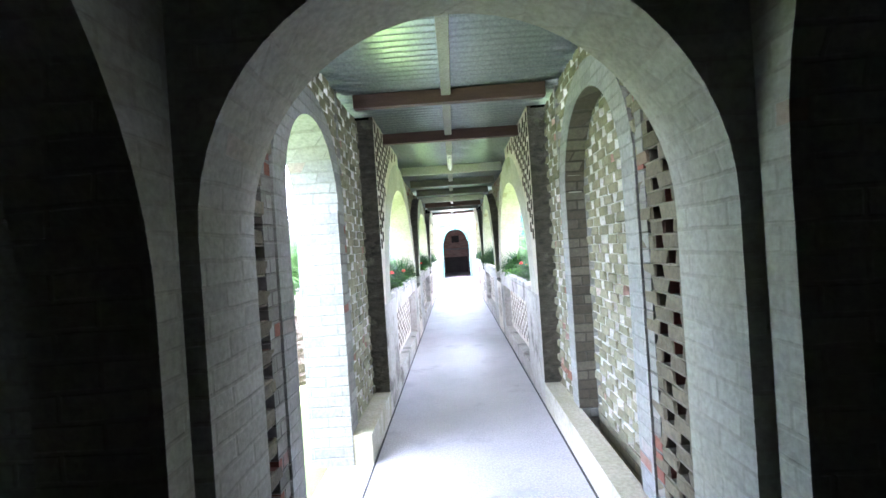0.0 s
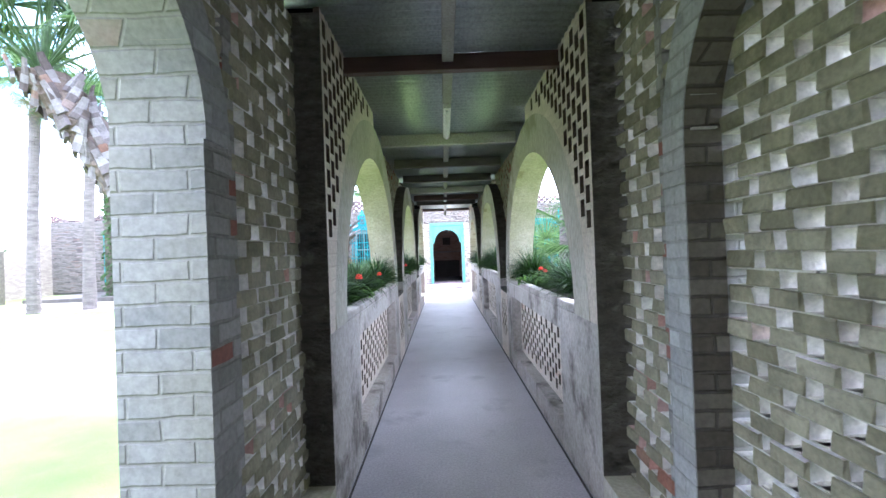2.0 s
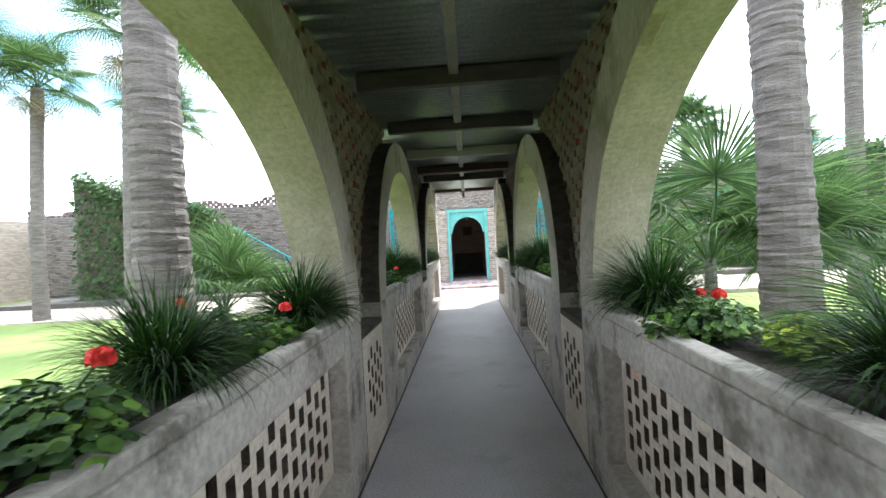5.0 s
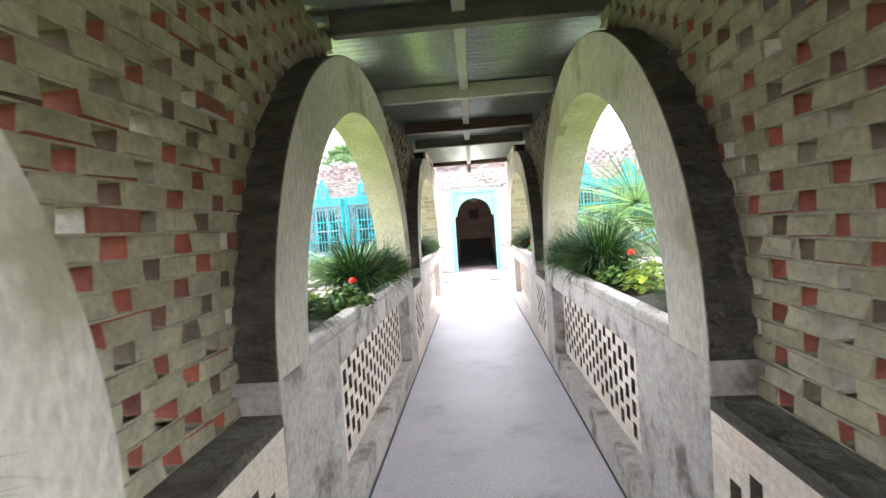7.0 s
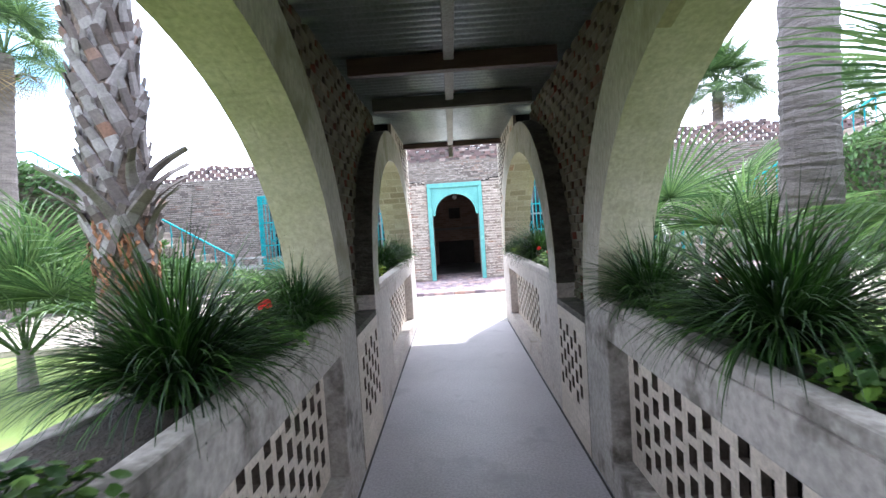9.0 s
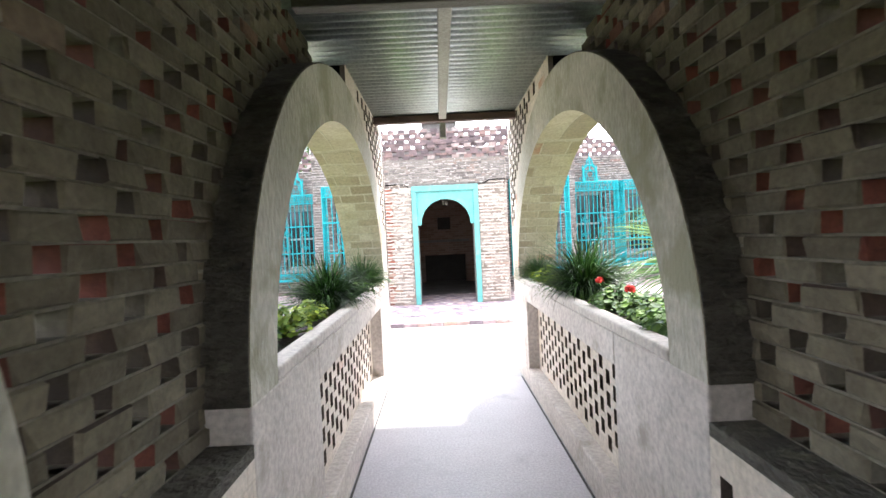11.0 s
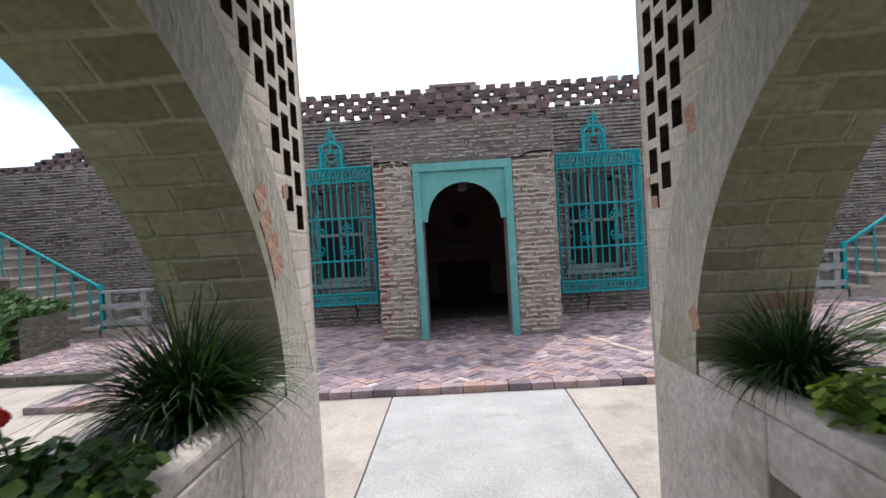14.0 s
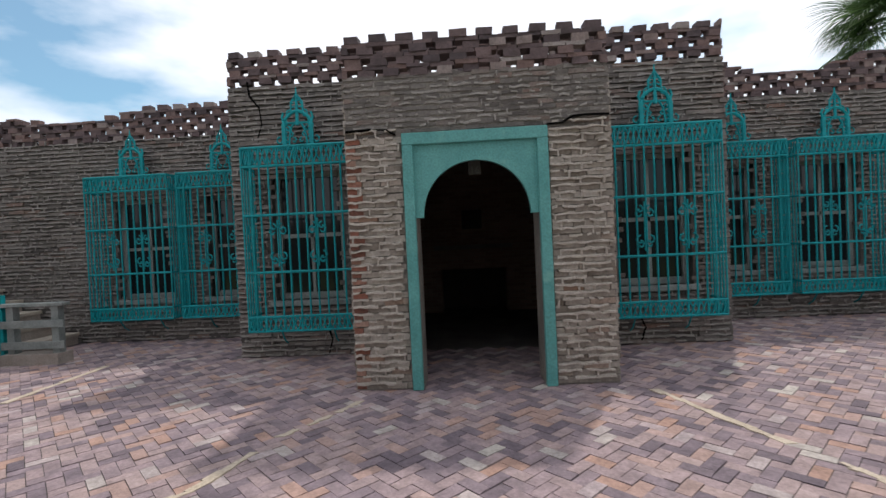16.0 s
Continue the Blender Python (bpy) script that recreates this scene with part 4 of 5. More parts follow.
# ---- turquoise door surround ----
d = structure(new("door_1"), "weathered turquoise timber door surround with a round arch, doorway open", "door")
yF = Y_PORT - 0.035
for x0, x1, z0, z1 in ((DX - 0.665, DX - 0.565, TZ, 2.35), (DX + 0.565, DX + 0.665, TZ, 2.35), (DX - 0.665, DX + 0.665, 2.35, 2.46)):
    b = Build()
    b.box(x0, x1, yF - 0.02, Y_PORT + 0.20, z0, z1)
    b.done("door_post" if z1 < 2.4 else "lintel", M_TEALPALE, d, bevel=0.008)
b = Build()
R, SZ = 0.49, 1.70
n = 28
ya, yb = yF + 0.02, yF + 0.07
for i in range(n):
    t0, t1 = math.pi * i / n, math.pi * (i + 1) / n
    xa, xb = DX - R * math.cos(t0), DX - R * math.cos(t1)
    za, zb = SZ + R * math.sin(t0), SZ + R * math.sin(t1)
    b.hexa([(xa, ya, za), (xb, ya, zb), (xb, yb, zb), (xa, yb, za), (xa, ya, 2.35), (xb, ya, 2.35), (xb, yb, 2.35), (xa, yb, 2.35)])
b.box(DX - 0.565, DX - R, ya, yb, SZ - 0.02, 2.35)
b.box(DX + R, DX + 0.565, ya, yb, SZ - 0.02, 2.35)
b.done("arch_panel", M_TEALPALE, d, "pale green panel cut to a round arch")

b = Build()
b.box(DX - 0.06, DX + 0.06, Y_PORT + 0.25, Y_PORT + 0.262, 2.09, 2.39)
plate = b.done("number_plate", M_DARK, d, "dark plate with the number 16")
num = bpy.data.curves.new("number", "FONT")
num.body = "16"
num.size = 0.10
num.align_x = "CENTER"
num.extrude = 0.002
num.materials.append(simple("dull_number_paint", (0.10, 0.10, 0.09), (0.14, 0.14, 0.125)))
no = new("number", num)
no.parent = plate
no.matrix_basis = pose(DX, Y_PORT + 0.246, 2.10, 90, 0, 0)

# ---- windows and their grilles ----
def window(i, x0, x1, z0, z1, yf):
    w = structure(new("window_%d" % i), "old sash window with grey weathered timber and dark panes", "window")
    y = yf + 0.16
    for a, c, e, h in ((x0, x0 + 0.07, z0, z1), (x1 - 0.07, x1, z0, z1), (x0 + 0.07, x1 - 0.07, z1 - 0.07, z1), (x0 + 0.07, x1 - 0.07, z0, z0 + 0.08)):
        b = Build()
        b.box(a, c, y - 0.05, y + 0.06, e, h)
        b.done("window_frame", M_SASH, w, bevel=0.005)
    xm, zm = 0.5 * (x0 + x1), 0.5 * (z0 + z1)
    for a, c, e, h in ((xm - 0.02, xm + 0.02, z0 + 0.08, z1 - 0.07), (x0 + 0.07, x1 - 0.07, zm - 0.025, zm + 0.025),
                       ):
        b = Build()
        b.box(a, c, y - 0.02, y + 0.02, e, h)
        b.done("glazing_bar", M_SASH, w)
    for qx in (0, 1):
        for qz in range(4):
            b = Build()
            hx = (x1 - x0 - 0.14) / 2
            hz = (z1 - z0 - 0.15) / 4
            b.box(x0 + 0.07 + qx * hx, x0 + 0.07 + (qx + 1) * hx, y + 0.002, y + 0.008, z0 + 0.08 + qz * hz, z0 + 0.08 + (qz + 1) * hz)
            b.done("pane", M_GLASS, w)
    b = Build()
    b.box(x0 - 0.06, x1 + 0.06, yf - 0.07, y - 0.05, z0 - 0.07, z0)
    b.done("window_sill", M_SASH, w, bevel=0.008)
    return w


wins = [(h, Y_PROJ) for h in OPEN_P] + [(h, Y_WING) for h in OPEN_W] + [(h, Y_WING) for h in OPEN_E]
for i, (h, yf) in enumerate(wins):
    window(i + 1, *h, yf)
# Near-black sheets stand in for the darkness of the rooms.
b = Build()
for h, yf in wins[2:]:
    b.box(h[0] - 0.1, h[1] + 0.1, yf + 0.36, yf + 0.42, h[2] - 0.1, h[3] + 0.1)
structure(b.done("wall_behind_windows", M_HOLLOW), "near-black sheets standing for the dark rooms behind the panes", "wall")

GW, GD, GZ0, GZ1 = 1.30, 0.34, 0.48, 2.66


def grille():
    """A turquoise wrought-iron window cage; its back is at y 0, its middle at x 0."""
    gthing = thing("window_grille", "turquoise wrought-iron cage with scrolls and a pointed crest on the window", "window grille", "grilles on the house windows")
    hw = GW / 2
    for z in (GZ0, GZ0 + 0.17, 1.18, 1.86, 2.44, GZ1):
        b = Build()
        r0 = 0.016
        b.tube([(-hw, 0.02, z), (-hw, -GD, z), (hw, -GD, z), (hw, 0.02, z)], r0, 6)
        b.done("rail", M_TEAL, gthing)
    bar = Build()
    bar.tube([(0, 0, GZ0), (0, 0, GZ1)], 0.0115, 6)
    bar_me = bar.mesh("bar", M_TEAL)
    xs = [(-hw + GW * i / 12, -GD) for i in range(13)] + [(sx * hw, -GD * k / 5) for sx in (-1, 1) for k in range(5)]
    for x, y in xs:
        o = new("bar", bar_me)
        o.parent = gthing
        o.location = (x, y, 0)
    # zigzag friezes at head and foot
    for z0, z1, name in ((2.46, GZ1, "frieze"), (GZ0, GZ0 + 0.17, "frieze")):
        b = Build()
        k = 22
        for i in range(k):
            xa, xb = -hw + GW * i / k, -hw + GW * (i + 1) / k
            b.tube([(xa, -GD - 0.004, z0), (xb, -GD - 0.004, z1)], 0.010, 5)
            b.tube([(xb, -GD + 0.004, z0), (xa, -GD + 0.004, z1)], 0.009, 5)
        for sx in (-1, 1):
            for i in range(6):
                ya, yb = -GD * i / 6, -GD * (i + 1) / 6
                b.tube([(sx * hw, ya, z0), (sx * hw, yb, z1)], 0.008, 5)
        b.done(name, M_TEAL, gthing)

    def curl(b, cx, cz, r, turn, y):
        pts = []
        for i in range(13):
            a = turn * i / 12 * math.pi * 1.5
            rr = r * (1 - 0.06 * i)
            pts.append((cx + rr * math.sin(a) * (1 if turn > 0 else 1), y, cz + rr * math.cos(a)))
        b.tube(pts, 0.011, 5)

    for x in (-0.24, 0.24):
        b = Build()
        for cz in (1.36, 1.66):
            for tx in (-1, 1):
                curl(b, x + tx * 0.055, cz, 0.055, tx, -GD - 0.012)
                curl(b, x + tx * 0.055, cz + 0.10 * (1 if cz > 1.5 else -1) * 0.5, 0.045, -tx, -GD - 0.012)
        b.tube([(x, -GD - 0.012, 1.24), (x, -GD - 0.012, 1.80)], 0.010, 5)
        b.done("scroll", M_TEAL, gthing, "curled iron scroll")
    for sx in (-1, 1):
        b = Build()
        for cz in (1.3, 1.5, 1.7):
            pts = [(sx * (hw + 0.01), -GD * 0.5 + 0.05 * math.sin(a * 0.5), cz + 0.07 * math.cos(a * 0.5)) for a in range(0, 12)]
            b.tube(pts, 0.008, 5)
        b.done("scroll", M_TEAL, gthing, "curled iron scroll")
    # lid bars and the crest above
    b = Build()
    for i in range(12):
        x = -hw + GW * i / 11
        b.tube([(x, -GD, GZ1), (x, 0.02, GZ1 + 0.02)], 0.008, 5)
    b.done("lid_bars", M_TEAL, gthing)
    b = Build()
    yk = -GD * 0.5
    for tx in (-1, 1):
        b.box(tx * 0.17 - 0.022, tx * 0.17 + 0.022, yk - 0.02, yk + 0.02, GZ1, GZ1 + 0.30)
        pts = [(tx * (0.17 - 0.17 * (i / 8) ** 1.5), yk, GZ1 + 0.30 + 0.15 * math.sin(i / 8 * math.pi / 2)) for i in range(9)]
        b.tube(pts, 0.022, 6)
        pts = [(tx * (0.11 - 0.11 * (i / 8) ** 2), yk, GZ1 + 0.02 + 0.30 * math.sin(i / 8 * math.pi / 2)) for i in range(9)]
        b.tube(pts, 0.014, 6)
        b.tube([(tx * 0.17, yk, GZ1 + 0.30), (tx * 0.19, yk, GZ1 + 0.38), (tx * 0.17, yk, GZ1 + 0.44)], 0.016, 5)
        curl(b, tx * 0.09, GZ1 + 0.42, 0.05, tx, yk)
    b.box(-0.22, 0.22, yk - 0.025, yk + 0.025, GZ1 - 0.005, GZ1 + 0.035)
    for tx in (-1, 1):
        for i in range(4):
            curl(b, tx * (0.05 + 0.035 * i), GZ1 + 0.10 + 0.07 * i, 0.035, -tx, yk)
        curl(b, tx * 0.22, GZ1 + 0.10, 0.05, tx, yk)
    for i in range(5):
        zz = GZ1 + 0.04 + 0.05 * i
        for tx in (-1, 1):
            b.tube([(tx * 0.19, yk, zz), (tx * 0.13, yk, zz + 0.05)], 0.012, 5)
            b.tube([(tx * 0.13, yk, zz), (tx * 0.19, yk, zz + 0.05)], 0.012, 5)
    for tx in (-1, 1):
        b.tube([(tx * 0.075, yk, GZ1 + 0.44), (tx * 0.07, yk, GZ1 + 0.56), (0, yk, GZ1 + 0.66)], 0.014, 5)
        curl(b, tx * 0.04, GZ1 + 0.52, 0.035, tx, yk)
    b.tube([(-0.17, yk, GZ1 + 0.31), (0.17, yk, GZ1 + 0.31)], 0.014, 5)
    crest = b.done("crest", M_TEAL, gthing, "pointed openwork crest with a finial")
    b = Build()
    b.tube([(0, yk, GZ1 + 0.28), (0, yk, GZ1 + 0.62), (0, yk, GZ1 + 0.74)], 0.024, 6, 0.006)
    b.tube([(-0.06, yk, GZ1 + 0.58), (0.06, yk, GZ1 + 0.58)], 0.012, 5)
    b.done("finial", M_TEAL, crest)
    for tx in (-1, 1):
        b = Build()
        pts = [(tx * 0.5 * hw, 0.02, GZ0 - 0.22), (tx * 0.5 * hw, -0.08, GZ0 - 0.16), (tx * 0.5 * hw, -0.18, GZ0 - 0.02), (tx * 0.5 * hw, -0.26, GZ0)]
        b.tube(pts, 0.010, 5)
        b.done("bracket", M_TEAL, gthing)
    return gthing


g0 = grille()
spots = [(-2.05, Y_PROJ), (2.20, Y_PROJ), (-5.2, Y_WING), (-3.75, Y_WING), (3.85, Y_WING), (5.3, Y_WING), (-14.7, Y_WING), (-11.5, Y_WING), (11.5, Y_WING)]
g0.matrix_basis = pose(spots[0][0], spots[0][1] - 0.03, 0)
for x, y in spots[1:]:
    copy_thing(g0, pose(x, y - 0.03, 0))

# ---- outside stairs with turquoise railings ----
M_STEP = simple("stair_brick_and_cement", (0.26, 0.21, 0.18), (0.40, 0.35, 0.31), 4.0, 50)


def stairs(s):
    st = thing("staircase", "brick stairs rising along the house wall with a turquoise railing", "stairs", "outside stairs")
    x0, run, rise, n = 6.32, 0.30, 0.187, 18
    for i in range(n):
        b = Build()
        xa = x0 + i * run
        b.box(s * xa, s * (xa + run), 23.45, 24.75, TZ - 0.02, TZ + (i + 1) * rise - 0.05)
        b.done("riser_block", M_STEP, st)
        b = Build()
        b.box(s * (xa - 0.03), s * (xa + run), 23.42, 24.76, TZ + (i + 1) * rise - 0.05, TZ + (i + 1) * rise)
        b.done("tread", M_SLAB, st, "pale cement tread", bevel=0.006)
    b = Build()
    zt = TZ + n * rise
    b.box(s * (x0 + n * run), s * (x0 + n * run + 2.0), 23.45, 24.75, TZ - 0.02, zt)
    b.done("landing", M_STEP, st)
    yr = 23.50
    b = Build()
    b.tube([(s * (x0 - 0.05), yr, TZ + 0.86), (s * (x0 + n * run), yr, zt + 0.80), (s * (x0 + n * run + 1.8), yr, zt + 0.80)], 0.028, 8)
    b.done("handrail", M_TEAL, st, "turquoise iron handrail")
    b = Build()
    b.box(s * (x0 - 0.08), s * (x0 - 0.02), yr - 0.03, yr + 0.03, TZ - 0.02, TZ + 0.92)
    b.done("newel_post", M_TEAL, st)
    bal = Build()
    bal.tube([(0, 0, 0), (0, -0.03, 0.16), (0, 0.0, 0.32), (0, 0, 0.5), (0, 0, 0.80)], 0.014, 6)
    bal.tube([(-0.03, 0, 0.44), (0.03, 0, 0.5), (-0.03, 0, 0.56), (0.03, 0, 0.44)], 0.009, 5)
    bal_me = bal.mesh("baluster", M_TEAL)
    for i in range(n):
        o = new("baluster", bal_me)
        o.parent = st
        o.location = (s * (x0 + (i + 0.5) * run), yr, TZ + (i + 1) * rise - 0.02)
    return st


stairs(-1)
stairs(1)


def wooden_rail(s):
    w = thing("wooden_railing", "weathered grey wooden railing on a brick kerb beside the stairs", "railing", "wooden railings by the stairs")
    x0, x1, y = (5.42, 6.24, 23.5) if s < 0 else (5.7, 6.24, 23.5)
    b = Build()
    b.box(s * x0, s * (x1 - 0.02), y - 0.12, y + 0.12, TZ - 0.02, TZ + 0.14)
    b.done("kerb", M_STEP, w, "low brick kerb")
    for x in (x0 + 0.08, x1 - 0.12):
        b = Build()
        b.box(s * (x - 0.05), s * (x + 0.05), y - 0.05, y + 0.05, TZ + 0.14, TZ + 0.78)
        b.done("post", M_SASH, w, bevel=0.006)
    for z in (TZ + 0.20, TZ + 0.48, TZ + 0.76):
        b = Build()
        b.box(s * (x0 - 0.05), s * (x1 + 0.0), y - 0.075, y - 0.052 if z < 0.8 else y + 0.06, z, z + (0.10 if z < 0.8 else 0.045))
        b.done("rail", M_SASH, w, bevel=0.005)


wooden_rail(-1)
wooden_rail(1)

# ---- kerbs and far walls of the court ----
for s in (-1, 1):
    b = Build()
    b.box(s * 4.22, s * 6.2, 20.86, 20.99, -0.1, TZ + 0.03)
    tagged(b.done("timber_edging", M_DARKSTEP, bevel=0.01), "dark weathered timber edging of the terrace", "edging", "timber edgings")
far = Build()
for s in (-1, 1):
    far.box(s * 19.0, s * 19.4, -14.0, 27.5, -0.1, 3.3)
far.box(-19, 19, -14.4, -14.0, -0.1, 3.3)
far.box(-19, -2.0, -2.0, -1.6, -0.1, 3.2)
far.box(2.0, 19, -2.0, -1.6, -0.1, 3.2)
structure(far.done("wall_court", brickwork("court_wall_brick", (0.24, 0.20, 0.17), (0.34, 0.29, 0.25), (0.22, 0.19, 0.17), axis_y="both")), "grey-brown brick walls closing the court", "wall")
pth = Build()
for sx in (-1, 1):
    pth.box(sx * 7.41, sx * 16, 17.6, 20.855, -0.3, -0.06)
    pth.box(sx * 4.23, sx * 7.40, 19.75, 20.855, -0.3, 0.0)
structure(pth.done("path_side", M_SLAB), "pale sandy path crossing the lawn", "path")

# ---- planters ----
def planter(s, yc, AA):
    pl = thing("planter", "plastered trough on the parapet filled with dark soil", "planter", "planters in the arches")
    b = Build()
    y0, y1 = yc - AA + 0.01, yc + AA - 0.01
    b.box(s * XI, s * (XI + 0.085), y0, y1, AZ + 0.001, PAR)
    b.box(s * (XO + 0.13), s * (XO + 0.20), y0, y1, 0.62, PAR - 0.03)
    b.box(s * (XO + 0.002), s * (XO + 0.2), y0, y1, 0.55, 0.62)
    b.done("rim", M_PLASTER2 if yc == CEN[2] else M_PLASTER, pl, "weathered cement rim", bevel=0.01)
    b = Build()
    k, q = 40, 6
    base = len(b.v)
    for i in range(k + 1):
        for j in range(q + 1):
            y = y0 + (y1 - y0) * i / k
            x = XI + 0.086 + (XO + 0.129 - XI - 0.086) * j / q
            b.v.append((s * x, y, AZ + 0.012 + 0.02 * noise.noise((x * 9, y * 9, s))))
    for i in range(k):
        for j in range(q):
            a = base + i * (q + 1) + j
            b.f.append((a, a + 1, a + q + 2, a + q + 1) if s > 0 else (a, a + q + 1, a + q + 2, a + 1))
    o = b.done("soil", M_SOIL, pl, "dark damp soil", smooth=True)
    return pl


for s in (-1, 1):
    for yc in CEN:
        planter(s, yc, AK[CEN.index(yc)])


# ---- plants ----
def leaf_mat(name, c1, c2, rough=0.45, trans=0.25):
    m, N, L, b = base_mat(name, rough)
    geo = N.new("ShaderNodeNewGeometry")
    n1 = noise_node(N, L, 14.0, 3.0)
    col = ramp(N, L, geo.outputs["Random Per Island"], [(0.0, c1), (0.55, tuple(0.6 * p + 0.4 * q for p, q in zip(c1, c2))), (0.88, c2), (1.0, tuple(min(1, v * 1.7) for v in c2))])
    col = mix(N, L, 1.0, col, ramp(N, L, n1.outputs["Fac"], [(0.3, (0.75, 0.75, 0.75)), (0.7, (1.1, 1.1, 1.1))]), "MULTIPLY")
    L.new(col, b.inputs["Base Color"])
    b.inputs["Specular IOR Level"].default_value = 0.3
    tr = N.new("ShaderNodeBsdfTranslucent")
    L.new(col, tr.inputs["Color"])
    ms = N.new("ShaderNodeMixShader")
    ms.inputs[0].default_value = trans
    L.new(b.outputs[0], ms.inputs[1])
    L.new(tr.outputs[0], ms.inputs[2])
    L.new(ms.outputs[0], N["Material Output"].inputs["Surface"])
    return m


M_BLADE = leaf_mat("strap_leaf_green", (0.006, 0.022, 0.005), (0.050, 0.115, 0.020), 0.36, 0.2)
M_GERA = leaf_mat("geranium_leaf_green", (0.018, 0.060, 0.010), (0.11, 0.20, 0.03), 0.6, 0.22)
M_LIMEY = leaf_mat("yellow_green_leaf", (0.10, 0.19, 0.02), (0.27, 0.34, 0.035), 0.6, 0.3)
M_FROND = leaf_mat("palm_leaflet_green", (0.036, 0.082, 0.026), (0.11, 0.178, 0.06), 0.38, 0.36)
M_DRY = leaf_mat("dry_palm_leaf", (0.16, 0.12, 0.07), (0.26, 0.20, 0.12), 0.8)
M_HEDGE = leaf_mat("hedge_leaf_green", (0.03, 0.075, 0.02), (0.07, 0.14, 0.035), 0.5)
M_RED = simple("geranium_red_petals", (0.62, 0.012, 0.008), (0.80, 0.03, 0.015), 20.0, 90, rough=0.6)
M_TRUNK = simple("palm_trunk_grey", (0.10, 0.085, 0.08), (0.215, 0.185, 0.175), 3.0, 30, bs=0.8, bd=0.02, stretch=(1, 1, 5))
M_BOOT = brick_mat("palm_boot_grey", [(0.0, (0.075, 0.055, 0.05)), (0.4, (0.14, 0.118, 0.115)), (0.8, (0.235, 0.215, 0.215)), (0.95, (0.29, 0.27, 0.265)), (1.0, (0.17, 0.085, 0.055))], fine=60.0)
M_BOOTTRUNK = simple("palm_bark_brown", (0.09, 0.062, 0.048), (0.19, 0.145, 0.12), 5.0, 40, bs=0.9, bd=0.02)
M_FIBRE = simple("palm_fibre_rust", (0.13, 0.05, 0.026), (0.30, 0.135, 0.065), 6.0, 60, bs=0.8)


def ribbon(B, pts, widths, side, fold=0.0):
    """A leaf blade along points; side: the way its width lies."""
    base = len(B.v)
    for p, w in zip(pts, widths):
        p, q = Vector(p), Vector(side) * w
        B.v += [tuple(p - q), tuple(p - Vector((0, 0, fold * w))), tuple(p + q)]
    for i in range(len(pts) - 1):
        a = base + 3 * i
        B.f += [(a, a + 1, a + 4, a + 3), (a + 1, a + 2, a + 5, a + 4)]


def strap_plant(seed, h, n, spread):
    """A fountain of narrow blades: upright in the middle, arching over and down at the outside."""
    rnd = random.Random(seed)
    B = Build()
    for i in range(int(1.5 * n)):
        a = rnd.uniform(0, 2 * math.pi)
        q = rnd.random() ** 0.7
        d = Vector((math.cos(a), math.sin(a), 0))
        side = Vector((-d.y, d.x, 0.25 * rnd.uniform(-1, 1)))
        long = h * rnd.uniform(0.75, 1.25) * (1.08 - 0.16 * q)
        e0 = radians(88 - 42 * q + rnd.uniform(-8, 8))
        e1 = radians(62 - 132 * q + rnd.uniform(-35, 25))
        p = d * 0.055 * rnd.random() + Vector((0.03 * rnd.uniform(-1, 1), 0.03 * rnd.uniform(-1, 1), 0))
        twist = 0.5 * rnd.uniform(-1, 1)
        w0 = rnd.uniform(0.0028, 0.0060)
        pts, ws = [], []
        for k in range(9):
            u = k / 8
            pts.append(p.copy())
            ws.append(w0 * min(1.0, 0.55 + 1.6 * u) * (1 - 0.93 * u ** 2.2))
            e = e0 + (e1 - e0) * u ** 1.25
            p = p + (d * math.cos(e) + Vector((-d.y, d.x, 0)) * twist * u * math.cos(e) + Vector((0, 0, math.sin(e)))) * long / 8
        ribbon(B, pts, ws, side, 0.5)
    return B


def round_leaf(B, c, nrm, r, rnd):
    nrm = nrm.normalized()
    u = nrm.cross(Vector((0.31, 0.77, 0.2))).normalized()
    w = nrm.cross(u)
    base = len(B.v)
    B.v.append(tuple(c - nrm * r * 0.18))
    k = 9
    for i in range(k):
        a = 2 * math.pi * i / k
        rr = r * (1.0 if i % 2 else 0.84) * (1.0 + 0.35 * math.cos(a) ** 2)
        B.v.append(tuple(c + (u * math.cos(a) + w * math.sin(a)) * rr))
    for i in range(k):
        B.f.append((base, base + 1 + i, base + 1 + (i + 1) % k))


